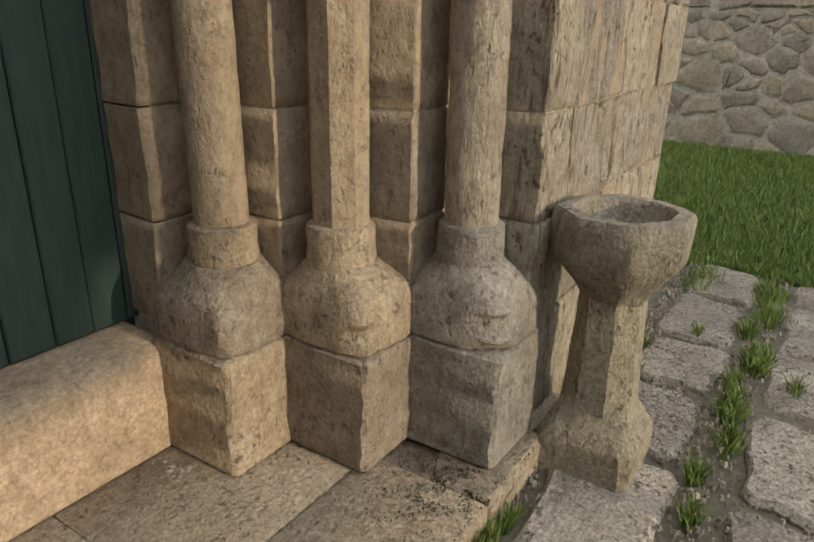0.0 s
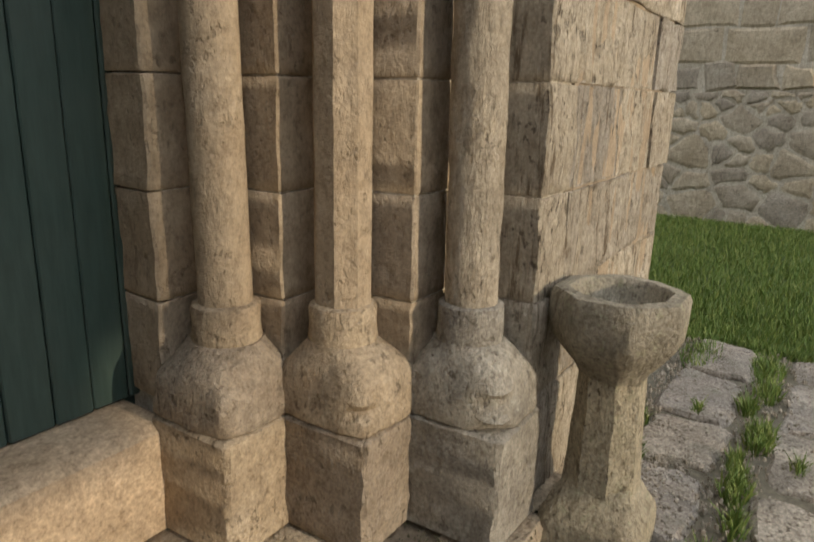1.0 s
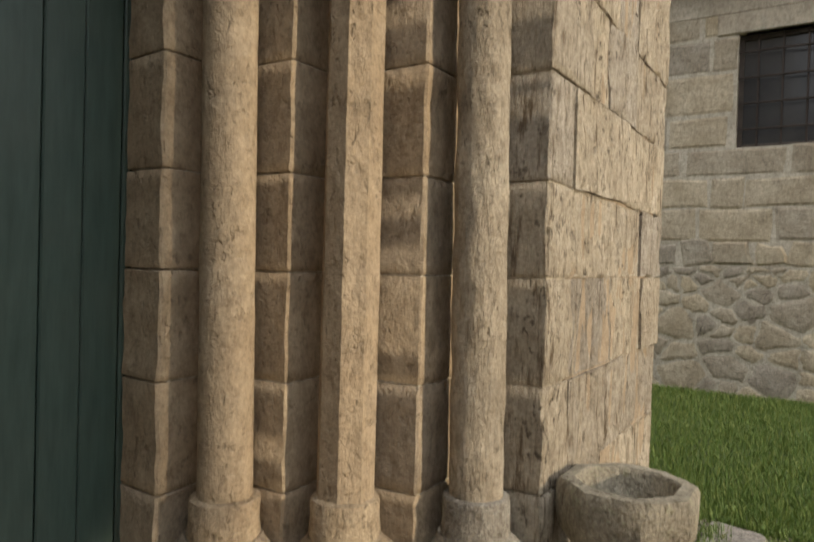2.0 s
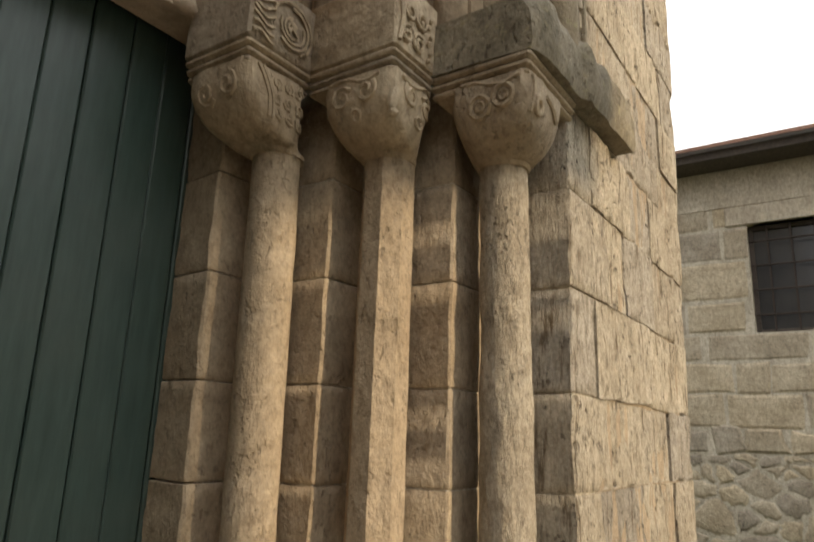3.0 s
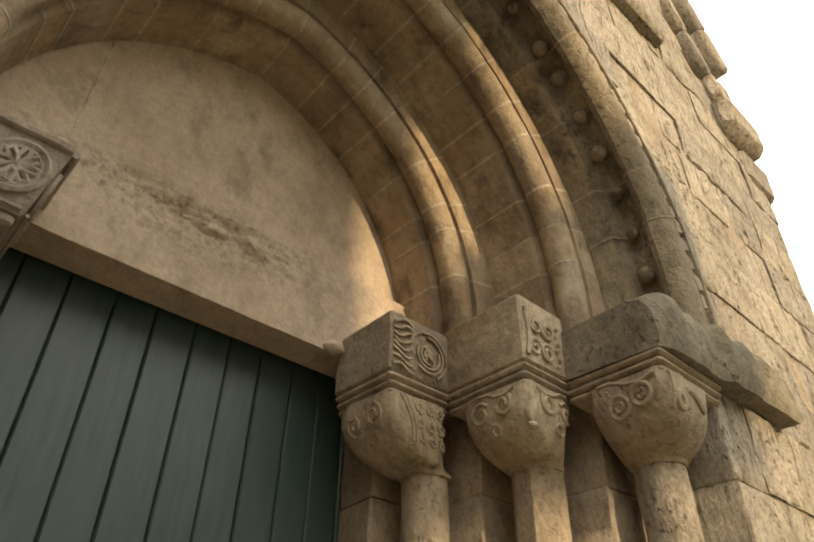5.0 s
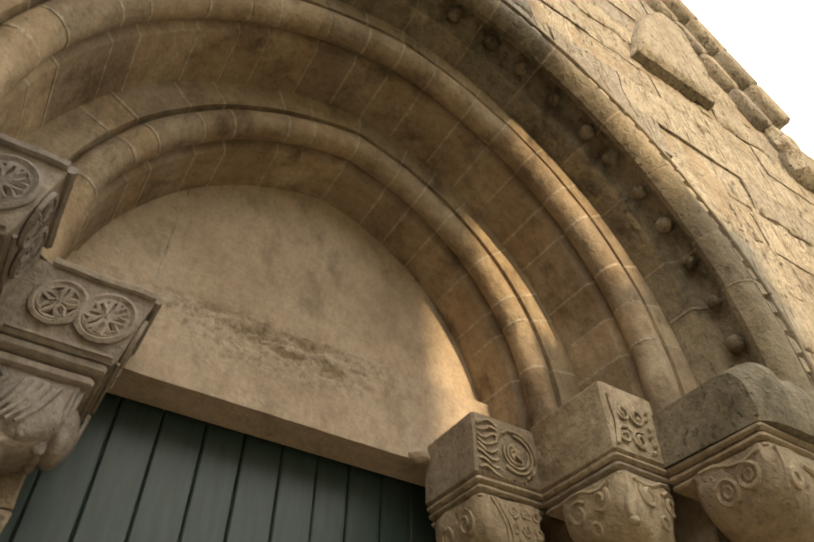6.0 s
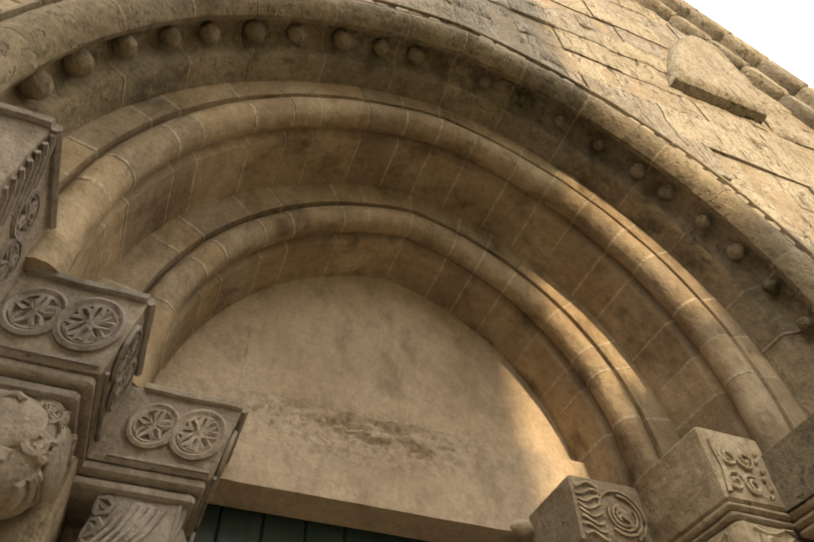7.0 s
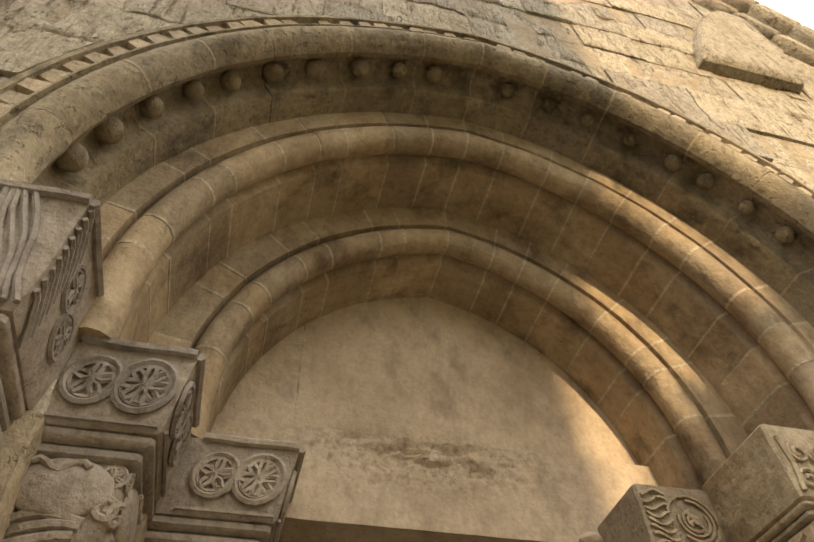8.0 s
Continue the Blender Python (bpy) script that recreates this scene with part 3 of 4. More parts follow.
            for k in range(4):
                c = (0.055 + 0.065 * (k % 2) + 0.012 * (k // 2), 0.06 + 0.09 * (k // 2))
                tube(bm, [p(*w) for w in spiral(c, 0.036, 0.008, 1.5, 14, k)], 0.0065, 5)
            tube(bm, [p(0.015, 0.02 + 0.0), p(0.03, 0.11), p(0.02, 0.20)], 0.008, 5)
            for k in range(6):
                ball(bm, p(0.175 + 0.012 * (k % 2), 0.03 + 0.03 * k), 0.009, seg=6)
    if bm.verts:
        tagged(part("abacus_carving", bm, carved, cap, smooth=True), kind="stuff")

    # carving of the bell head
    bm = bmesh.new()
    p, q = on_bell(True), on_bell(False)

    def sunk(f, front, d):
        """The same surface, d deeper, for low relief."""
        def put(u, v):
            x, y, z = f(u, v)
            return (x, y + d, z) if front else (x + s * d, y, z)
        return put

    if s > 0:
        p, q = sunk(p, True, 0.001), sunk(q, False, 0.002)
        if i == 0:
            # a long leaf beside the corner, then rows of small curls; two faint scrolls on the inner side
            for d in (0.0, 0.018):
                tube(bm, [p(0.045 + d + 0.045 * math.sin(2.6 * t), 0.188 - 0.15 * t) for t in (0, 0.2, 0.4, 0.6, 0.8, 1)], 0.0075, 5)
            for k in range(9):
                c = (0.125 + 0.048 * (k % 3), 0.055 + 0.050 * (k // 3))
                tube(bm, [p(*w) for w in spiral(c, 0.021, 0.006, 1.3, 9, 0.8 * k)], 0.0065, 5)
            for c, r in (((0.085, 0.12), 0.042), ((0.185, 0.11), 0.042)):
                tube(bm, [q(*w) for w in spiral(c, r, 0.010, 1.5, 14, c[0] * 20)], 0.008, 5)
        elif i == 1:
            # a blunt knob on the corner between drilled curls
            kx, ky, kz = q(0.014, 0.10)
            ball(bm, (kx + s * 0.014, ky - 0.004, 2.545), 0.026, (0.8, 0.8, 1.9), 10, 0.006)
            ball(bm, (kx + s * 0.010, ky - 0.008, 2.495), 0.020, (0.9, 0.9, 0.7), 8, 0.004)
            for f in (p, q):
                tube(bm, [f(*w) for w in spiral((0.10, 0.135), 0.038, 0.012, 1.2, 12, 2.4)], 0.0085, 5)
                tube(bm, [f(*w) for w in spiral((0.195, 0.125), 0.042, 0.012, 1.3, 12, 0.6, -1)], 0.0085, 5)
                tube(bm, [f(*w) for w in circle((0.145, 0.065), 0.017, 10)], 0.0065, 5, True)
                tube(bm, [f(0.05 + 0.19 * t, 0.180 - 0.016 * math.sin(6 * t)) for t in (0, 0.2, 0.4, 0.6, 0.8, 1)], 0.007, 5)
        else:
            for c in ((0.085, 0.125), (0.165, 0.105)):
                tube(bm, [q(*w) for w in circle(c, 0.033, 14)], 0.009, 5, True)
                tube(bm, [q(*w) for w in circle(c, 0.014, 10)], 0.006, 5, True)
            tube(bm, [q(0.03 + 0.20 * t, 0.18 - 0.02 * math.sin(5 * t)) for t in (0, 0.25, 0.5, 0.75, 1)], 0.008, 5)
            tube(bm, [p(*w) for w in circle((0.075, 0.10), 0.022, 12)], 0.011, 6, True)
            tube(bm, [p(0.03, 0.18), p(0.038, 0.13), p(0.03, 0.07)], 0.009, 5)
            tube(bm, [p(0.13 + 0.09 * t, 0.15 - 0.05 * t * t) for t in (0, 0.3, 0.6, 1)], 0.008, 5)
    elif i == 0:
        # three stacked leaves beside a swelling, hatched bud
        for f, span, out in ((p, wide, (1, 0.5, 1)), (q, deep, (0.5, 1, 1))):
            ball(bm, f(span * 0.34, 0.085), 0.078, (out[0], out[1], 1.05), 16, 0.006)
            bud = sunk(f, f is p, -0.036)
            for k in range(5):
                tube(bm, [bud(span * 0.34 - 0.045 + 0.022 * k + 0.03 * t, 0.145 - 0.12 * t) for t in (0, 0.3, 0.6, 1)], 0.0055, 5)
            for k in range(3):
                c = (span * 0.74 + 0.008 * k, 0.150 - 0.058 * k)
                tube(bm, [f(c[0] + 0.030 * math.cos(a), c[1] + 0.024 * math.sin(a)) for a in (0.3, 1.2, 2.1, 3.0, 3.9, 4.8, 5.6)], 0.0085, 5, True)
                tube(bm, [f(c[0] - 0.024, c[1] - 0.014), f(c[0] + 0.02, c[1] + 0.014)], 0.007, 5)
            for k in range(4):
                ball(bm, f(span * (0.2 + 0.2 * k), 0.022), 0.017, (1, 1, 1.2), 8, 0.003)
            tube(bm, [f(0.014, 0.188), f(0.012, 0.12), f(0.012, 0.06)], 0.007, 5)
    elif i == 1:
        # a worn beast's head, kept as plain swelling forms and folds
        for f, span, out in ((p, wide, (1, 0.45, 0.8)), (q, deep, (0.45, 1, 0.8))):
            ball(bm, f(span * 0.46, 0.115), 0.092, (1.15 if f is p else 0.26, 0.26 if f is p else 1.15, 0.78), 18, 0.004)
            for k in range(3):
                tube(bm, [f(span * 0.18 + 0.15 * t, 0.040 - 0.020 * k + 0.014 * math.sin(3.1 * t + k)) for t in (0, 0.2, 0.4, 0.6, 0.8, 1)], 0.012, 6)
            brow = sunk(f, f is p, -0.018)
            tube(bm, [brow(span * 0.30 + 0.12 * t, 0.158 + 0.014 * math.sin(9 * t)) for t in (0, 0.12, 0.25, 0.37, 0.5, 0.62, 0.75, 0.87, 1)], 0.0085, 6)
            rosette(bm, f, (span * 0.12, 0.155), 0.026, 5)
            tube(bm, [f(*w) for w in spiral((span * 0.86, 0.10), 0.050, 0.012, 1.3, 14, 2.2)], 0.012, 6)
            tube(bm, [f(*w) for w in spiral((span * 0.10, 0.075), 0.030, 0.010, 1.1, 12, 0.4)], 0.010, 6)
    else:
        for f, span in ((p, wide), (q, deep)):
            rosette(bm, f, (span * 0.34, 0.075), 0.056, 7)
            ball(bm, f(span * 0.72, 0.12), 0.055, (0.8, 0.8, 1.1), 12, 0.012)
            tube(bm, [f(*w) for w in spiral((span * 0.36, 0.155), 0.040, 0.012, 1.2, 12, 0.2)], 0.010, 5)
            tube(bm, [f(*w) for w in spiral((span * 0.78, 0.06), 0.045, 0.012, 1.4, 14, 0.2)], 0.010, 5)
    tagged(part("bell_carving", bm, carved, cap, smooth=True), kind="stuff")
    return cap


for side in (1, -1):
    for index in range(3):
        capital(index, side)


# ---- arch: three orders of voussoirs ----
def order_profile(k):
    if k == 0:
        sof, rc, yc, rr, front, outer, back = 0.838, 0.892, 1.768, 0.058, 1.722, 1.092, 2.06
    elif k == 1:
        sof, rc, yc, rr, front, outer, back = 1.078, 1.128, 1.404, 0.060, 1.358, 1.290, 1.76
    pts = [(sof, back), (sof, yc + rr + 0.026), (sof + 0.026, yc + rr + 0.012)]
    for q in range(9):
        a = radians(80 + 232 * q / 8)
        pts.append((rc + rr * math.cos(a + 0.35), yc + rr * math.sin(a + 0.35)))
    pts += [(rc + rr * 0.95, front + 0.046), (rc + rr * 1.05, front + 0.046), (rc + rr * 1.09, front), (outer, front), (outer, back)]
    return pts


HOOD = [(1.284, 1.40), (1.284, 1.258), (1.290, 1.246), (1.338, 1.238), (1.366, 1.214), (1.372, 1.172), (1.360, 1.136), (1.316, 1.124), (1.303, 1.10), (1.312, 1.07), (1.335, 1.045), (1.37, 1.033),
        (1.405, 1.038), (1.43, 1.055), (1.436, 1.075), (1.446, 1.078), (1.452, 1.052), (1.462, 1.054), (1.466, 1.082), (1.526, 1.084), (1.534, 1.058), (1.556, 1.060), (1.562, 1.075), (1.562, 1.40)]


def shrunk(profile, d):
    """The closed outline drawn in by d."""
    out = []
    n = len(profile)
    area = sum(profile[k][0] * profile[(k + 1) % n][1] - profile[(k + 1) % n][0] * profile[k][1] for k in range(n))
    for k in range(n):
        a, b = Vector(profile[k - 1]), Vector(profile[(k + 1) % n])
        t = (b - a).normalized()
        nrm = Vector((-t.y, t.x)) * (1 if area > 0 else -1)
        out.append(tuple(Vector(profile[k]) + nrm * d))
    return out


def voussoir(profile, u0, u1, s, mat, parent, amp):
    bm = bmesh.new()
    n = 5
    rings = []
    for q in range(n + 1):
        u = u0 + (u1 - u0) * q / n
        rings.append([])
        for r, y in profile:
            x, z = arch_xz(r, u)
            rings[-1].append((s * x, y, z))
    loft(bm, rings, amp=amp, size=0.16)
    return part("voussoir", bm, mat, parent, smooth=True)


def arch_order(k, name, label):
    arch = thing(name, label, "arch", kind="structure")
    profile = HOOD if k == 2 else order_profile(k)
    count = (8, 10, 7)[k]
    rng = random.Random(40 + k)
    joints = []
    for s in (1, -1):
        cuts = [0.0] + [(q + rng.uniform(-0.22, 0.22)) / count for q in range(1, count)] + [1.0]
        joints += [(s, u) for u in cuts[1:]]
        stilt = SPRING - ABACUS_TOP + ((0.004, 0.03, 0.12)[k] if s > 0 else 0.004)
        gap = (0.0032, 0.0027, 0.0022)[k]
        for a, b in zip(cuts, cuts[1:]):
            lo = -stilt if a == 0 else a + gap
            d = rng.uniform(-0.002, 0.002)
            p = [(r + d, y + d) for r, y in profile]
            voussoir(p, lo, b - gap, s, m_hood if k == 2 else m_arch, arch, 0.0018)
    # pale mortar that stands flush or a little proud in each joint
    bm = bmesh.new()
    for s, u in joints:
        if u >= 0.999 and s < 0:
            continue
        sec = shrunk(profile, rng.uniform(-0.0022, 0.0022))
        rings = []
        for v in (u - gap * 1.15, u, u + gap * 1.15):
            rings.append([((s if v <= 1 else -s) * arch_xz(r, v if v <= 1 else 2 - v)[0], y, arch_xz(r, v if v <= 1 else 2 - v)[1]) for r, y in sec])
        loft(bm, rings, amp=0.0012, size=0.02)
    part("mortar", bm, m_jamb_joint if k == 2 else m_arch_mortar, arch, "lime mortar in the joints", smooth=True)
    return arch


arch_order(0, "arch_inner", "inner arch order of sandstone voussoirs with a fat roll moulding")
arch_order(1, "arch_middle", "middle arch order of sandstone voussoirs with a fat roll moulding")
hood = arch_order(2, "arch_outer", "outer arch order with a hollow of stone balls and a mossy hood roll")


def hood_ornament():
    bm = bmesh.new()
    ball(bm, (0, 0, 0), 0.039, (1, 1, 1), 10, 0.004)
    first = part("stone_ball", bm, m_hood, hood, smooth=True)
    me = first.data
    rng = random.Random(5)
    spots = []
    for s in (1, -1):
        for q in range(11):
            spots.append((s, 0.06 + q * 0.086 + rng.uniform(-0.008, 0.008)))
    for k, (s, u) in enumerate(spots):
        x, z = arch_xz(1.340, u)
        ob = first if k == 0 else new("stone_ball", me)
        ob.parent = hood
        f = rng.uniform(0.65, 0.95) if s > 0 else rng.uniform(0.9, 1.15)
        ob.matrix_basis = pose(s * x, 1.185, z, 360 * rng.random(), 0, 360 * rng.random()) @ Matrix.Scale(f, 4)
    # a row of small wedge teeth outside the hood
    bm = bmesh.new()
    v = [bm.verts.new(p) for p in ((-0.043, 0, -0.040), (0.043, 0, -0.040), (0.031, 0, 0.040), (-0.031, 0, 0.040), (-0.040, -0.030, -0.036), (0.040, -0.030, -0.036), (0.026, -0.030, 0.036), (-0.026, -0.030, 0.036))]
    for f in ((0, 1, 2, 3), (4, 5, 6, 7), (0, 1, 5, 4), (1, 2, 6, 5), (2, 3, 7, 6), (3, 0, 4, 7)):
        bm.faces.new([v[k] for k in f])
    first = part("tooth", bm, m_carved, hood)
    me = first.data
    k = 0
    for s in (1, -1):
        for q in range(29):
            u = (q + 0.5 + rng.uniform(-0.12, 0.12)) / 29
            if rng.random() < 0.06:
                continue
            x, z = arch_xz(1.497, u)
            a = u * math.acos(POINT / (1.497 + POINT))
            ob = first if k == 0 else new("tooth", me)
            ob.parent = hood
            k += 1
            size = Matrix.Diagonal((rng.uniform(0.80, 1.10), rng.uniform(0.5, 0.8), rng.uniform(0.72, 0.95), 1))
            ob.matrix_basis = pose(s * x, 1.086, z, 0, s * (90 - math.degrees(a)) + rng.uniform(-9, 9), 0) @ size


hood_ornament()


# ---- tympanum ----
def arch_slab(bm, zlo, zhi, xlo, xhi, r, y0, y1, amp=0.003, rough=False):
    """The part of the arch's inside between two heights and two sides, as an upright slab."""
    n = 48 if rough else 26
    rows = []
    for q in range(n + 1):
        z = zlo + (zhi - zlo) * q / n
        half = r if z <= SPRING else max(0.004, math.sqrt(max(0, (r + POINT) ** 2 - (z - SPRING) ** 2)) - POINT)
        a, b = max(xlo, -half), min(xhi, half)
        if b - a < 0.003:
            b = a + 0.003
        m = 64 if rough else 10
        row = []
        for k in range(m + 1):
            x = a + (b - a) * k / m
            d = 0.0
            if rough:
                band = math.exp(-((z - 3.15 + 0.10 * (x + 0.15)) / 0.075) ** 2 - ((x + 0.10) / 0.30) ** 2)
                d = 0.045 * band * (0.45 + noise.noise(Vector((x * 16, 4, z * 20))) + 0.6 * noise.noise(Vector((x * 45, 7, z * 50))))
                d += 0.006 * max(0.0, noise.noise(Vector((x * 9, 1, z * 11))) - 0.3)
            row.append((x, y0 + max(-0.003, d), z))
        rows.append(row + [(b, y1, z), (a, y1, z)])
    loft(bm, rows, amp=amp, size=0.2)


def tympanum():
    t = thing("tympanum", "plain sandstone tympanum of a lintel slab and two upper stones, patchily stained", "tympanum", kind="structure")
    apex = SPRING + math.sqrt((0.855 + POINT) ** 2 - POINT ** 2)
    for name, zlo, zhi, xlo, xhi, dy in (("lintel", ABACUS_TOP - 0.065, 3.205, -0.855, 0.855, 0.0), ("upper_stone", 3.209, apex, -0.555, 0.855, 0.055), ("upper_stone", 3.209, 3.75, -0.855, -0.560, 0.058)):
        bm = bmesh.new()
        arch_slab(bm, zlo, zhi, xlo, xhi, 0.855, 2.006 + dy, 2.16, rough=True)
        part(name, bm, m_tymp, t, smooth=True)
    bm = bmesh.new()
    arch_slab(bm, ABACUS_TOP - 0.05, apex - 0.01, -0.85, 0.85, 0.85, 2.11, 2.15, 0)
    part("bedding", bm, m_joint, t)
    block("mortar", -0.562, -0.553, 2.0605, 2.12, 3.21, 3.72, m_arch_mortar, t, c=0.001, n=8, amp=0.0015, size=0.04)
    bm = bmesh.new()
    ball(bm, (0.475, 2.0, ABACUS_TOP - 0.05), 0.032, (1.4, 1, 0.8), 10, 0.010)
    part("mortar_lump", bm, m_tymp, t, "rough lump of mortar", smooth=True)
    return t


tympanum()
# soffit that closes the space behind the lintel, in the dark joint colour
tagged(block("ceiling", -0.9, 0.9, 2.16, 3.2, ABACUS_TOP - 0.02, ABACUS_TOP + 0.15, m_joint, c=0.004), "stone soffit above the door in the dark joint colour", "ceiling", kind="structure")


# ---- door and sill ----
def door():
    d = thing("door_1", "closed door of dark green painted vertical boards", "door", kind="structure")
    seams = (-0.80, -0.66, -0.52, -0.38, -0.235, -0.10, 0.041, 0.177, 0.305, 0.443, 0.567, 0.69, 0.80)
    rng = random.Random(3)
    for a, b in zip(seams, seams[1:]):
        dy = rng.uniform(-0.002, 0.002)
        block("plank", a + 0.002, b - 0.002, 2.200 + dy, 2.245, SILL + 0.004, 2.895, m_door, d, c=0.005, n=1)
    block("backing", -0.86, 0.86, 2.232, 2.30, SILL - 0.05, 2.98, m_door, d, c=0.002)
    # light scratch and pull wire on the boards
    bm = bmesh.new()
    tube(bm, [(0.235, 2.196, 1.02), (0.252, 2.194, 0.86), (0.275, 2.196, 0.62)], 0.0025, 5)
    part("wire", bm, m_mortar, d, "thin pale wire hanging on the boards", smooth=True)
    return d


door()
sill = thing("door_sill", "high worn sandstone door sill with a rounded front edge", "sill", kind="structure")
block("slab", -0.70, 0.70, 1.972, 2.30, -0.02, SILL, m_sill, sill, n=6, c=0.028, amp=0.006, size=0.14)


# ---- step floor ----
def step_floor():
    f = thing("floor", "worn sandstone threshold slabs in front of the door", "floor", kind="structure")
    cuts = (-2.0, -0.95, 0.18, 0.98, 1.42, 1.95)
    rng = random.Random(8)
    for a, b in zip(cuts, cuts[1:]):
        d = rng.uniform(-0.004, 0.004)
        front = 1.0 + rng.uniform(-0.02, 0.02)
        if a < 0.9:
            block("slab", a + 0.0015, b - 0.0015, front, 1.42, GROUND - 0.06, d * 0.4, m_floor, f, n=2, c=0.010, amp=0.006, size=0.1)
            block("slab", a + 0.06, b + 0.057, 1.423, 2.05, GROUND - 0.06, d * 0.4, m_floor, f, n=2, c=0.005, amp=0.003, size=0.1)
        else:
            block("slab", a + 0.003, b - 0.003, front, 1.25, GROUND - 0.06, d - 0.006, m_floor, f, n=2, c=0.018, amp=0.010, size=0.1)
    block("bedding", -2.0, 1.94, 1.03, 2.1, GROUND - 0.08, -0.022, m_joint, f, c=0.003)
    return f


step_floor()


# ---- holy-water stoup ----
def stoup():
    st = thing("stoup", "rough eight-sided granite stoup on a pillar with a square foot", "stoup")
    bx, by = 1.525, 0.862
    bm = bmesh.new()
    h = 0.165
    rings = []
    for z, k, c in ((-0.02, 1.0, 0.03), (0.03, 1.0, 0.03), (0.075, 1.0, 0.03), (0.115, 0.99, 0.032), (0.14, 0.95, 0.034), (0.185, 0.83, 0.04), (0.225, 0.72, 0.045), (0.25, 0.66, 0.05)):
        rings.append([(x, y, GROUND + z) for x, y in rect(bx - h * k, bx + h * k, by - h * k, by + h * k, c)])
    loft(bm, rings, amp=0.006, size=0.09)
    part("foot", bm, m_stoup, st, smooth=True)
    bm = bmesh.new()
    rings = []
    for q in range(9):
        t = q / 8
        rings.append(ring_xy(bx + 0.005 * t, by, 0.118 - 0.012 * t + 0.01 * (1 - t) ** 3, 8, GROUND + 0.22 + 0.43 * t, math.pi / 8))
    loft(bm, rings, amp=0.006, size=0.09)
    part("pillar", bm, m_stoup, st, smooth=False)
    bm = bmesh.new()
    z = GROUND
    ring = lambda r, zz: [p for a, b in [(ring_xy(bx, by, r, 8, zz, math.pi / 8), 0)] for p in
                          [tuple(Vector(a[k // 3]).lerp(Vector(a[(k // 3 + 1) % 8]), (k % 3) / 3)) for k in range(24)]]
    loft(bm, [ring(0.10, z + 0.60), ring(0.125, z + 0.645), ring(0.165, z + 0.69), ring(0.205, z + 0.745), ring(0.212, z + 0.80), ring(0.210, z + 0.875), ring(0.200, z + 0.892),
              ring(0.158, z + 0.894), ring(0.146, z + 0.878), ring(0.138, z + 0.80), ring(0.115, z + 0.755), ring(0.05, z + 0.745)], amp=0.008, size=0.1)
    part("bowl", bm, m_stoup, st, smooth=True)
    return st


stoup()


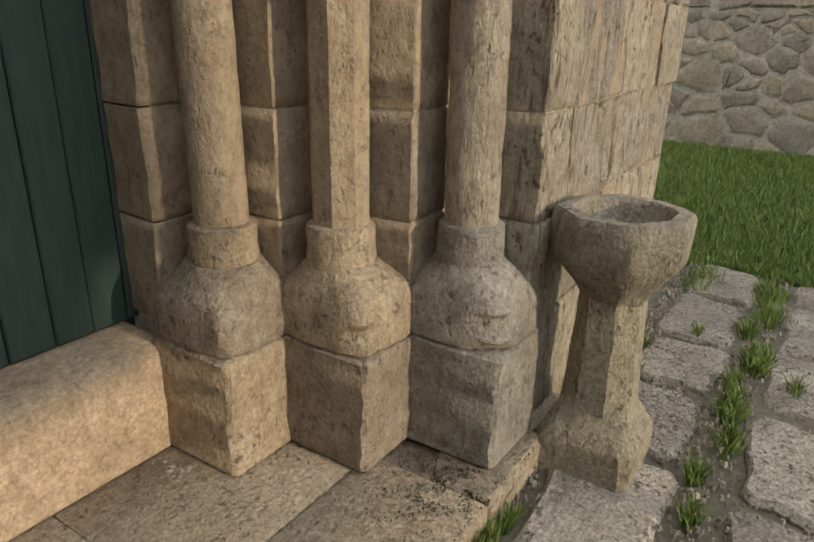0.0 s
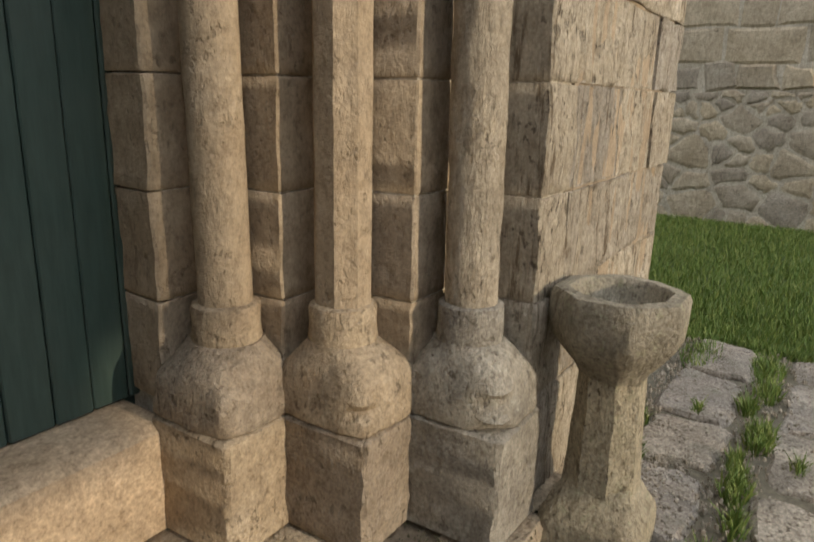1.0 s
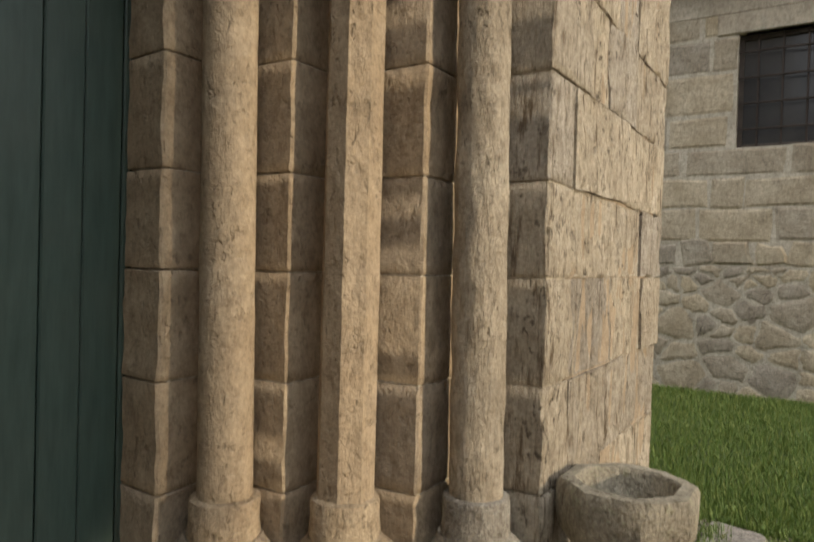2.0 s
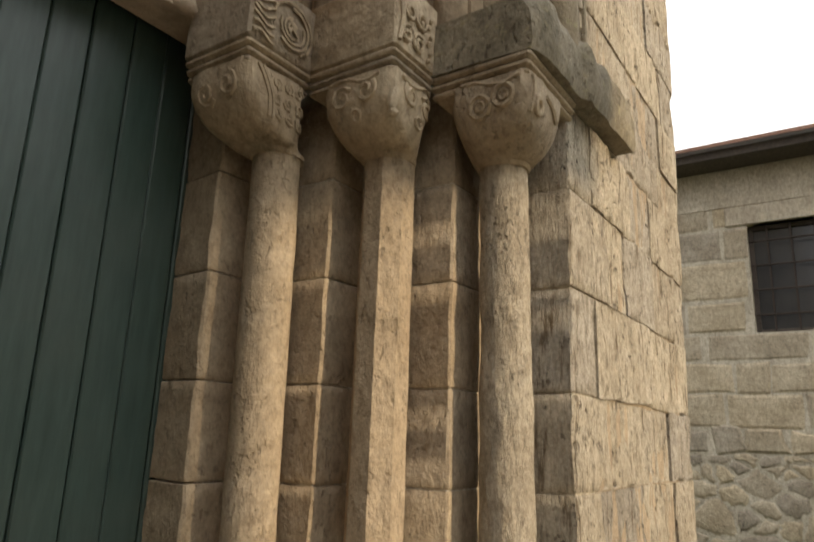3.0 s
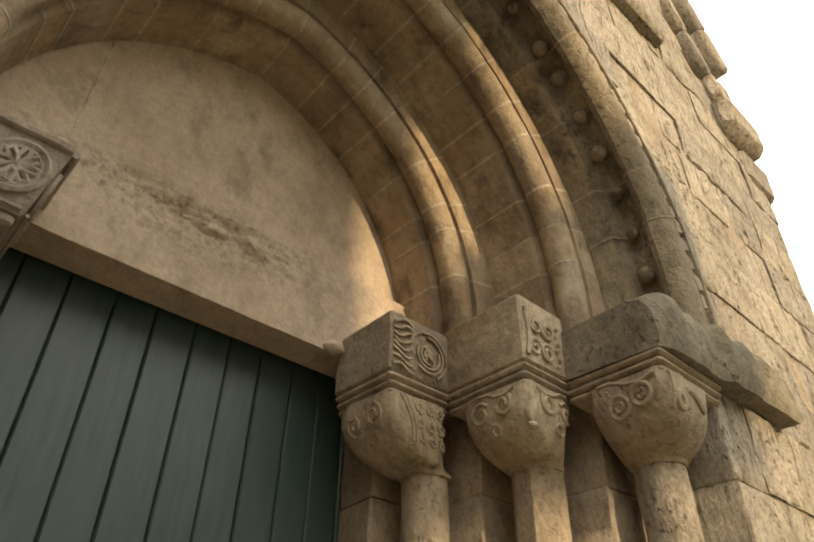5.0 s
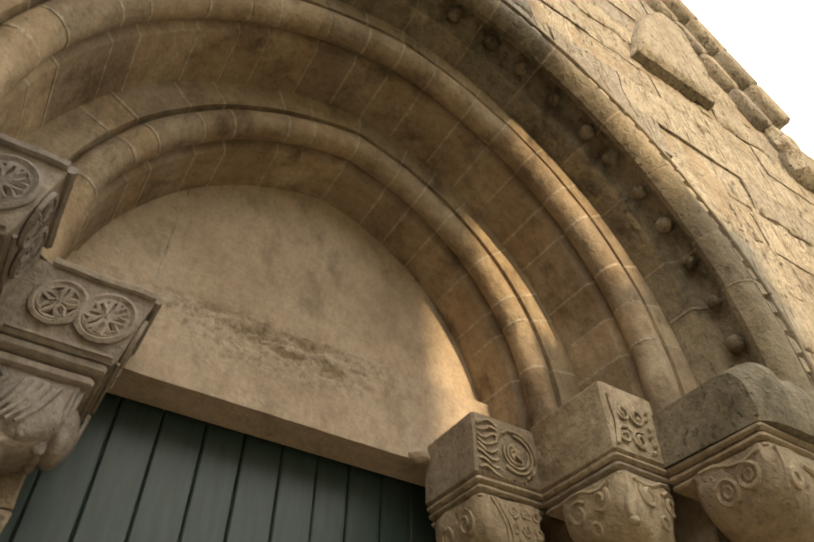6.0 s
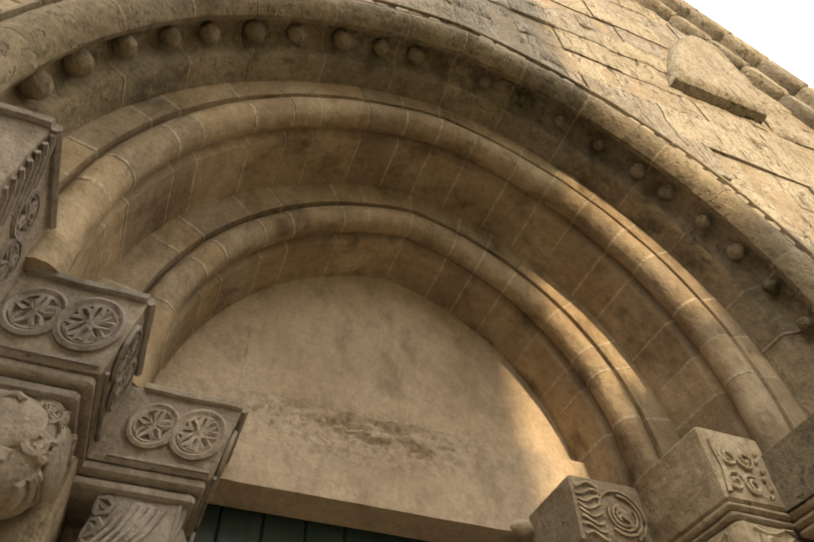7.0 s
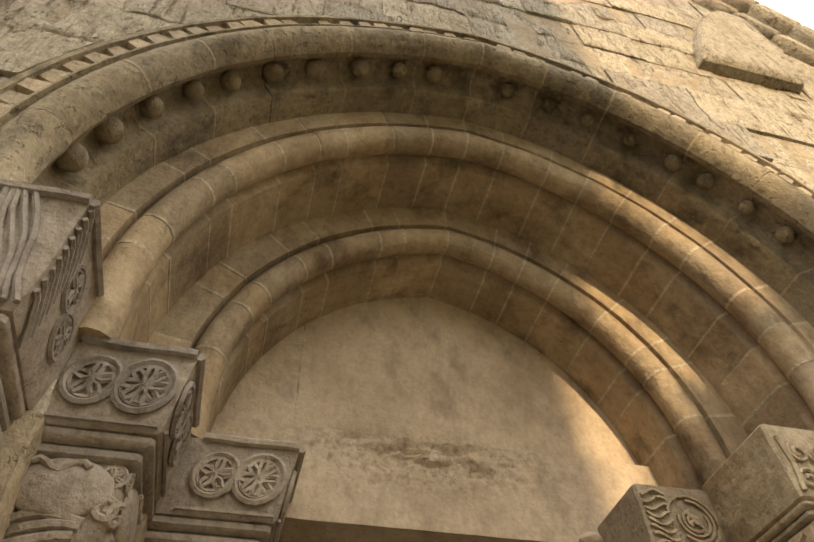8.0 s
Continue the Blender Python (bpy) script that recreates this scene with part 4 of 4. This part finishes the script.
# ---- masonry of the front: coursed blocks with open joints ----
def front_blocks():
    rng = random.Random(21)
    bounds = COURSES[:-1] + [2.698, 2.93, 3.22, 3.55, 3.86, 4.17, 4.46, 4.8, 5.1, 5.42, 5.7, 6.0, 6.35, 6.7, 7.05, 7.4]
    bounds[0] = GROUND - 0.05
    for s in (1, -1):
        for k, (z0, z1) in enumerate(zip(bounds, bounds[1:])):
            low = z1 < 2.75
            high = (1.575 + POINT) ** 2 - (max(z1, SPRING) - SPRING) ** 2
            x = 1.585 if low else max(0.0, math.sqrt(max(0.0, high)) - POINT - 0.02)
            if z0 < ABACUS_FOOT + 0.05 and not low:
                x = 1.50
            end = end_of_front((z0 + z1) / 2) if s > 0 else 3.0
            while x < end - 0.12:
                w = rng.uniform(0.34, 0.72)
                lean = 0.0
                if end - (x + w) < 0.22:
                    w = end - x
                    lean = 0.07 if s > 0 and z0 < 4.8 else 0.0
                d = rng.uniform(-0.006, 0.010)
                tilt = rng.uniform(-0.008, 0.008)
                a, b = x + 0.003, x + w - 0.003
                near = z1 < 4.3
                m = max(3, int(w / (0.024 if near else 0.06)))
                nz = 9 if near else 4
                zz = [z0 + 0.003] + [z0 + 0.013 + (z1 - z0 - 0.026) * t / nz for t in range(nz + 1)] + [z1 - 0.003]
                last = len(zz) - 1
                inside = 0
                rows = []
                for iz, z in enumerate(zz):
                    row = []
                    for ix in range(m + 1):
                        px = a + (b - a) * ix / m + lean * (z - (z0 + z1) / 2) * ix / m
                        edge = iz in (0, last) or ix in (0, m)
                        pz = z + tilt * (px - a) + (0.007 * noise.noise(Vector((px * 7, 8, z0 * 5))) if iz in (0, 1, last - 1, last) else 0)
                        r = arch_r(px, pz)
                        if r < 1.575 and pz > ABACUS_TOP - 0.05:
                            inside += 1
                            if pz < SPRING:
                                px = 1.575
                            else:
                                f = (1.575 + POINT) / max(0.2, r + POINT)
                                px, pz = -POINT + (px + POINT) * f, SPRING + (pz - SPRING) * f
                        rough = 0.010 * noise.noise(Vector((px * 6 * s, 5, pz * 2.2))) + 0.014 * noise.noise(Vector((px * 24, 2, pz * 4.0)))
                        pit = noise.noise(Vector((px * 17 * s, 9, pz * 4.0 + d * 90)))
                        rough += 0.075 * max(0.0, pit - 0.34) + 0.004 * noise.noise(Vector((px * 55, 3, pz * 14)))
                        row.append((s * px, FRONT - d + (0.001 + 0.045 * max(0.0, -0.12 + noise.noise(Vector((px * 4.2, 6, pz * 4.2 * s)))) if edge else rough), pz))
                    rows.append(row)
                total = len(zz) * (m + 1)
                if inside < total * 0.9:
                    bm = bmesh.new()
                    vs = [[bm.verts.new(p) for p in row] for row in rows]
                    for p, q in zip(vs, vs[1:]):
                        for i in range(m):
                            bm.faces.new((p[i], p[i + 1], q[i + 1], q[i]))
                    # returns into the joint
                    rim = [v for v in vs[0]] + [r[-1] for r in vs[1:]] + [v for v in vs[-1][::-1][1:]] + [r[0] for r in vs[::-1][1:-1]]
                    back = [bm.verts.new((v.co.x, FRONT + 0.05, v.co.z)) for v in rim]
                    for i in range(len(rim)):
                        j = (i + 1) % len(rim)
                        bm.faces.new((rim[i], rim[j], back[j], back[i]))
                    bmesh.ops.remove_doubles(bm, verts=bm.verts, dist=0.0006)
                    part("stone", bm, m_face, wall_front, smooth=True)
                x += w


front_blocks()


# ---- corner of the front, with its kneeler stones and raking coping ----
def corner():
    c = thing("corner_stones", "projecting kneeler stones and raking coping at the corner of the church front", "masonry", kind="structure")
    block("kneeler", 2.68, 3.19, FRONT - 0.11, FRONT + 0.5, 4.98, 5.28, m_face, c, n=8, c=0.06, amp=0.018, size=0.2)
    block("kneeler", 2.72, 3.04, FRONT - 0.07, FRONT + 0.5, 5.29, 5.62, m_face, c, n=8, c=0.05, amp=0.018, size=0.2)
    for q in range(7):
        t = q * 0.36
        bm = bmesh.new()
        prism(bm, rect(-0.176, 0.176, FRONT - 0.15, FRONT + 0.5, 0.02), -0.085, 0.085, 3, 0.02, 0.012, 0.12)
        ob = part("coping", bm, m_face, c, smooth=True)
        ob.matrix_basis = pose(2.78 - t * 0.476, 0, 5.78 + t * 0.88, 0, 61.6, 0)
    for q in range(7):
        t = q * 0.37
        bm = bmesh.new()
        prism(bm, rect(-0.183, 0.183, FRONT - 0.075, FRONT + 0.3, 0.02), -0.07, 0.07, 3, 0.02, 0.010, 0.12)
        ob = part("under_coping", bm, m_face, c, smooth=True)
        ob.matrix_basis = pose(2.64 - t * 0.476, 0, 5.70 + t * 0.88, 0, 61.6, 0)
    bm = bmesh.new()
    rings = []
    for y, k in ((FRONT - 0.085, 0.86), (FRONT - 0.080, 0.93), (FRONT - 0.055, 0.99), (FRONT - 0.02, 1.0), (FRONT + 0.05, 1.0)):
        ring = []
        for q in range(19):
            a = math.pi * q / 18
            up = 1.20 * (k * math.sin(a) + (1 - k) * 0.4)
            ring.append((1.68 + 0.33 * k * math.cos(a) + 0.36 * up / 1.2, y, 5.19 + up))
        rings.append(ring)
    loft(bm, rings, amp=0.010, size=0.15)
    part("lunette", bm, m_face, c, "half-round slab of stone standing out of the wall", smooth=True)
    block("ledge", 2.90, 3.30, FRONT - 0.03, FRONT + 0.4, 4.70, 4.97, m_face, c, n=6, c=0.03, amp=0.012, size=0.15)
    bm = bmesh.new()
    loft(bm, [[(end_of_front(z) - d, y, z) for d, y in ((0.06, FRONT + 0.03), (0.004, FRONT + 0.03), (0.004, 6.0), (0.06, 6.0))] for z in (GROUND - 0.1, 0.5, 1.5, 2.5, 3.5, 4.5, 5.09)], amp=0.004)
    part("return_wall", bm, m_face, c, smooth=True)


corner()


# ---- wing of the building beyond the grass ----
WING = 7.7


def cut(poly, px, pz, nx, nz):
    """Keeps the part of a polygon on the near side of a line."""
    out = []
    for (ax, az), (bx, bz) in zip(poly, poly[1:] + poly[:1]):
        da, db = (ax - px) * nx + (az - pz) * nz, (bx - px) * nx + (bz - pz) * nz
        if da <= 0:
            out.append((ax, az))
        if da * db < 0:
            t = da / (da - db)
            out.append((ax + (bx - ax) * t, az + (bz - az) * t))
    return out


def rubble(w, rng):
    """Field stones of all sizes, bedded in flush mortar."""
    seeds = []
    for _ in range(900):
        p = (rng.uniform(-2.6, 3.6), rng.uniform(GROUND - 0.1, 1.52), rng.choice((0.10, 0.16, 0.36, 0.50)))
        if all(abs(p[0] - q[0]) / 1.35 + abs(p[1] - q[1]) > p[2] * 0.5 + q[2] * 0.5 for q in seeds):
            seeds.append(p)
    for k, (cy, cz, size) in enumerate(seeds):
        poly = [(cy - 0.6, GROUND - 0.1), (cy + 0.6, GROUND - 0.1), (cy + 0.6, 1.49), (cy - 0.6, 1.49)]
        for j, (oy, oz, other) in enumerate(seeds):
            if j != k and abs(oy - cy) < 1.2 and abs(oz - cz) < 1.0 and poly:
                # upright distances count more, so that stones lie on their long side
                ny, nz = (oy - cy) / 1.8, oz - cz
                long = math.hypot(ny, nz)
                gap = 0.016
                part_way = 0.3 + 0.4 * size / (size + other)
                poly = cut(poly, cy + (oy - cy) * part_way - ny / long * gap, cz + (oz - cz) * part_way - nz / long * gap, ny, nz)
        if len(poly) < 3:
            continue
        ring = []
        for a, b in zip(poly, poly[1:] + poly[:1]):
            for t in (0.12, 0.5, 0.88):
                ring.append((a[0] + (b[0] - a[0]) * t + rng.uniform(-0.02, 0.02), a[1] + (b[1] - a[1]) * t + rng.uniform(-0.02, 0.02)))
        my, mz = sum(p[0] for p in ring) / len(ring), sum(p[1] for p in ring) / len(ring)
        out = rng.uniform(0.002, 0.013)
        bm = bmesh.new()
        loft(bm, [[(WING + 0.05, p, q) for p, q in ring], [(WING + 0.007, p, q) for p, q in ring],
                  [(WING + 0.004 - out * 0.6, my + (p - my) * 0.92, mz + (q - mz) * 0.90) for p, q in ring],
                  [(WING + 0.002 - out, my + (p - my) * 0.6, mz + (q - mz) * 0.6) for p, q in ring]], amp=0.006, size=0.12)
        part("stone", bm, m_rubble, w, smooth=True)


def wing():
    w = thing("wing_building", "low stone wing with rubble base, rendered top and dark eaves", "building")
    wy0, wy1, wz0, wz1 = -0.55, 1.25, 2.84, 4.12
    eave = 4.84
    # wall with the window opening
    bm = bmesh.new()
    for a, b, z0, z1 in ((wy1, 6.0, GROUND - 0.1, eave), (-7.0, wy0, GROUND - 0.1, eave), (wy0, wy1, GROUND - 0.1, wz0), (wy0, wy1, wz1, eave)):
        prism(bm, rect(WING + 0.006, WING + 0.5, a, b), z0, z1, 1, 0.0005)
    part("wall", bm, m_mortar, w)
    rng = random.Random(77)
    # rubble below, squared stones above
    z = 1.50
    row = 0
    rubble(w, rng)
    while z < eave - 0.15:
        h = rng.uniform(0.17, 0.30) if z < 1.6 else rng.uniform(0.34, 0.52)
        if z + h > wz0 and z < wz0:
            h = wz0 - z if wz0 - z > 0.1 else h
        if z < wz1 <= z + h + 0.12:
            h = wz1 - z
        if z >= wz1 - 0.01:
            h = min(h, eave - z)
        y = 3.6
        while y > -4.2:
            l = rng.uniform(0.22, 0.55) if z < 1.6 else rng.uniform(0.35, 1.15)
            a, b = y - l, y
            if a < wy1 and b > wy0 and z + h > wz0 + 0.02 and z < wz1 - 0.02:
                if b > wy1 + 0.14:
                    a = wy1
                else:
                    y = wy0
                    continue
            g = 0.014 if z < 1.6 else 0.010
            bm = bmesh.new()
            c = [(a + g, z + g), (b - g, z + g), (b - g, z + h - g), (a + g, z + h - g)]
            j = 0.05 if z < 1.6 else 0.024
            c = [(p + rng.uniform(-j, j), q + rng.uniform(-j, j)) for p, q in c]
            mids = []
            for k in range(4):
                p, q = c[k], c[(k + 1) % 4]
                mids += [p, ((p[0] + q[0]) / 2 + rng.uniform(-j, j) * 0.5, (p[1] + q[1]) / 2 + rng.uniform(-j, j) * 0.5)]
            cyy, czz = sum(p[0] for p in mids) / 8, sum(p[1] for p in mids) / 8
            out = rng.uniform(0.0, 0.022) if z < 1.6 else rng.uniform(0.002, 0.010)
            rings = [[(WING + 0.05, p, q) for p, q in mids], [(WING + 0.012 - out * 0.4, p, q) for p, q in mids],
                     [(WING - out, cyy + (p - cyy) * 0.8, czz + (q - czz) * 0.8) for p, q in mids]]
            loft(bm, rings)
            part("stone", bm, m_rubble, w, smooth=False)
            y = a
        z += h
        row += 1
    # rendered band under the eaves
    block("render_band", WING - 0.012, WING + 0.03, -7.0, 6.0, wz1 + 0.24, eave, m_render, w, c=0.004)
    block("window_lintel", WING - 0.02, WING + 0.2, wy0 - 0.25, wy1 + 0.22, wz1, wz1 + 0.235, m_render, w, "smooth stone lintel", c=0.008)
    # eaves
    block("eaves_board", WING - 0.42, WING + 0.5, -7.2, 6.2, eave, eave + 0.11, m_timber, w, c=0.006)
    bm = bmesh.new()
    loft(bm, [[(WING - 0.52, y, eave + 0.112), (WING - 0.52, y, eave + 0.16), (WING + 3.0, y, eave + 1.5), (WING + 3.0, y, eave + 1.44)] for y in (-7.2, -4, -2, 0, 2, 4, 6.2)], amp=0.01)
    part("roof", bm, m_tile, w)
    # window
    win = part("window", (lambda bm: (prism(bm, rect(WING + 0.16, WING + 0.19, wy0, wy1), wz0, wz1, 1, 0.001), bm)[1])(bmesh.new()), m_pane, w, "dark window pane")
    bm = bmesh.new()
    for a, b, z0, z1 in ((wy0, wy1, wz0, wz0 + 0.05), (wy0, wy1, wz1 - 0.05, wz1), (wy0, wy0 + 0.05, wz0 + 0.05, wz1 - 0.05), (wy1 - 0.05, wy1, wz0 + 0.05, wz1 - 0.05), (0.32, 0.38, wz0 + 0.05, wz1 - 0.05)):
        prism(bm, rect(WING + 0.12, WING + 0.158, a, b), z0, z1, 1, 0.003)
    part("window_frame", bm, m_timber, win)
    for q in range(4):
        zz = wz0 + 0.2 + q * 0.29
        block("bar", WING + 0.05, WING + 0.07, wy0, wy1, zz, zz + 0.022, m_iron, win, c=0.004)
    for q in range(7):
        y = wy0 + 0.15 + q * 0.24
        block("bar", WING + 0.071, WING + 0.093, y, y + 0.022, wz0, wz1, m_iron, win, c=0.004)
    return w


wing()


# ---- unseen tower shape added opposite to shade the doorway's left above an open gap ----
def shade_tower():
    g = thing("shade_tower", "unseen tall stone block opposite, its outline shaped to shade the doorway", "tower")
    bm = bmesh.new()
    # projecting steps added to shade capitals and hood; gap lets sun reach the sill
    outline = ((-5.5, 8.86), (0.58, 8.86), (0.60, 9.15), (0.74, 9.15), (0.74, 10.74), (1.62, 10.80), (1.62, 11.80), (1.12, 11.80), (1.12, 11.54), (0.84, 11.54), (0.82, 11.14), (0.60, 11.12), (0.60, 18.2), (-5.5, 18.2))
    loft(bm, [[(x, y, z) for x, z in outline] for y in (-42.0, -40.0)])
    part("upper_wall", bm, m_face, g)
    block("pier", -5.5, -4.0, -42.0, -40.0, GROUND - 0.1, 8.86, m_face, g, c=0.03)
    # unseen walls added to cut the low sky and darken the deep soffits
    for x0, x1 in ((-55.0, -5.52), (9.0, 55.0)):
        h = thing("sky_blocker", "unseen tall plain stone wall, added to block the low sky", "building")
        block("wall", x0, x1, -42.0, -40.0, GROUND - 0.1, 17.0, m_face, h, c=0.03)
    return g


shade_tower()
# unseen wall added to darken the faces that look west
tagged(block("wall_west", -6.4, -6.0, -13.0, FRONT + 0.1, GROUND - 0.1, 6.0, m_rubble, c=0.03), "unseen plain stone wall, added to block light from the west", "wall", kind="structure")


# ---- flagstones and grass ----
def flags():
    p = thing("pavement", "uneven pale flagstones with grass growing in the joints", "pavement", kind="structure")
    rng = random.Random(31)
    rows = ((-1.4, -0.75), (-0.75, -0.05), (-0.05, 0.44), (0.56, 0.97))
    for k, (y0, y1) in enumerate(rows):
        x = -2.4 + rng.uniform(0, 0.4)
        while x < 3.75:
            l = rng.uniform(0.45, 0.85)
            if x + l > 3.9:
                l = 3.9 - x
            z = GROUND + rng.uniform(-0.006, 0.012)
            c = [(x + 0.02, y0 + 0.02), (x + l - 0.02, y0 + 0.02), (x + l - 0.02, y1 - 0.02), (x + 0.02, y1 - 0.02)]
            c = [(a + rng.uniform(-0.055, 0.045), b + rng.uniform(-0.035, 0.035)) for a, b in c]
            pts = []
            for q in range(4):
                a, b = Vector(c[q]), Vector(c[(q + 1) % 4])
                pts += [tuple(a.lerp(b, 0.08))] + [tuple(a.lerp(b, t) + Vector((rng.uniform(-0.018, 0.018), rng.uniform(-0.018, 0.018)))) for t in (0.25, 0.5, 0.75)] + [tuple(a.lerp(b, 0.92))]
            bm = bmesh.new()
            prism(bm, pts, GROUND - 0.06, z, 1, 0.022, 0.008, 0.08)
            part("flagstone", bm, m_flag, p, smooth=True)
            x += l
    return p


flags()


def grass(name, label, spots, seed, tall, blade=None):
    rng = random.Random(seed)
    verts, faces = [], []
    for x, y, z in spots:
        a = rng.uniform(0, 2 * math.pi)
        h = tall * rng.uniform(0.5, 1.3)
        w = rng.uniform(0.0025, 0.005)
        bx, by = math.cos(a), math.sin(a)
        lean = rng.uniform(0.1, 0.7) * h
        b = rng.uniform(0, 2 * math.pi)
        lx, ly = math.cos(b) * lean, math.sin(b) * lean
        k = len(verts)
        verts += [(x - bx * w, y - by * w, z), (x + bx * w, y + by * w, z), (x + lx * 0.4 + bx * w * 0.7, y + ly * 0.4 + by * w * 0.7, z + h * 0.6),
                  (x + lx * 0.4 - bx * w * 0.7, y + ly * 0.4 - by * w * 0.7, z + h * 0.6), (x + lx, y + ly, z + h)]
        faces += [(k, k + 1, k + 2, k + 3), (k + 3, k + 2, k + 4)]
    me = bpy.data.meshes.new(name)
    me.from_pydata(verts, [], faces)
    me.materials.append(blade or m_grass)
    return tagged(new(name, me), label, "grass", kind="stuff")


rng = random.Random(55)
lawn = []
for _ in range(110000):
    u = rng.random() ** 1.4
    x = 3.85 + 3.85 * u
    lawn.append((x + 0.18 * noise.noise(Vector((x * 2, rng.random(), 0))), rng.uniform(-1.6, 3.4), GROUND - 0.025 + rise(x)))
lawn = [p for p in lawn if p[0] > 3.85 + 0.15 * noise.noise(Vector((p[1] * 3, 1, 0)))]
grass("lawn", "short green grass between the paving and the wing", lawn, 1, 0.06)
tufts = []
for cx, cy, r, n in ((1.88, 0.50, 0.05, 160), (2.12, 0.49, 0.08, 330), (2.34, 0.50, 0.05, 170), (2.62, 0.5, 0.09, 420), (2.95, 0.51, 0.06, 200), (3.2, 0.5, 0.09, 300), (3.55, 0.5, 0.12, 420), (1.62, 0.5, 0.035, 110),
                     (2.15, 0.90, 0.07, 260), (2.5, 1.0, 0.08, 200), (0.92, 0.95, 0.05, 180), (1.05, 0.96, 0.03, 60), (3.6, 0.85, 0.15, 320), (1.4, 0.5, 0.04, 70), (2.0, 1.03, 0.05, 120),
                     (2.45, 0.30, 0.04, 70), (2.8, 0.75, 0.03, 60), (3.1, 0.2, 0.05, 80), (1.75, 1.0, 0.03, 70)):
    for _ in range(n):
        a, q = rng.uniform(0, 2 * math.pi), r * rng.random() ** 0.7
        tufts.append((cx + 1.7 * q * math.cos(a) + 0.05 * noise.noise(Vector((cx, cy, q * 30))), cy + 0.7 * q * math.sin(a) + 0.035 * math.sin(cx * 9), GROUND - 0.03))
grass("grass_tufts", "tufts of long grass growing in the paving joints", tufts, 2, 0.085)


moss = []
for _ in range(1500):
    x = rng.uniform(0.55, 1.42)
    moss.append((x, 1.0 + abs(rng.gauss(0, 0.035)) + 0.02 * noise.noise(Vector((x * 9, 2, 0))), -0.012))
for _ in range(2000):
    x, y = rng.gauss(0.98, 0.15), rng.gauss(1.15, 0.09)
    if 1.0 < y and (x < 1.10 or y < 1.04):
        moss.append((x, y, -0.004))
moss = [p for p in moss if noise.noise(Vector((p[0] * 14, p[1] * 14, 3))) > -0.05]
grass("moss", "thin dark moss on the edge of the threshold slabs", moss, 3, 0.009, m_moss)


def specks():
    r = random.Random(4)
    bm = bmesh.new()
    for _ in range(16):
        ball(bm, (r.gauss(0.56, 0.03), r.gauss(1.87, 0.045), 0.001), r.uniform(0.004, 0.010), (1.3, 1, 0.25), 6, 0.002)
    return tagged(part("droppings", bm, m_render, smooth=True), "white bird droppings spattered on the step floor", "droppings", kind="stuff")


specks()


def grit():
    """Small stones and crumbs of earth that lie in the open joints and along the walls."""
    r = random.Random(14)
    verts, faces = [], []
    spots = []
    for _ in range(3600):
        spots.append((r.uniform(1.1, 3.9), r.choice((r.gauss(0.5, 0.07), r.gauss(0.98, 0.05), r.gauss(-0.05, 0.05), r.uniform(-0.4, 1.0)))))
    for _ in range(1500):
        spots.append((r.gauss(1.95, 0.16), r.gauss(0.85, 0.13)))
    for x, y in spots:
        if math.hypot(x - 1.525, y - 0.862) < 0.24 or y > 1.05:
            continue
        h = r.uniform(0.002, 0.0055) * r.choice((1, 1, 1, 1, 2))
        z = GROUND - 0.006
        k = len(verts)
        turn = r.uniform(0, 6.28)
        for q in range(4):
            a = turn + q * math.pi / 2 + r.uniform(-0.3, 0.3)
            verts.append((x + 1.2 * h * math.cos(a), y + 1.2 * h * math.sin(a), z))
        for q in range(4):
            a = turn + q * math.pi / 2 + r.uniform(-0.3, 0.3)
            verts.append((x + 0.7 * h * math.cos(a), y + 0.7 * h * math.sin(a), z + 0.009 + h * 0.8))
        faces += [(k + 4, k + 5, k + 6, k + 7)] + [(k + q, k + (q + 1) % 4, k + 4 + (q + 1) % 4, k + 4 + q) for q in range(4)]
    me = bpy.data.meshes.new("gravel")
    me.from_pydata(verts, [], faces)
    me.materials.append(m_grit)
    return tagged(new("gravel", me), "grey and brown grit scattered in the joints of the paving", "gravel", kind="stuff")


grit()
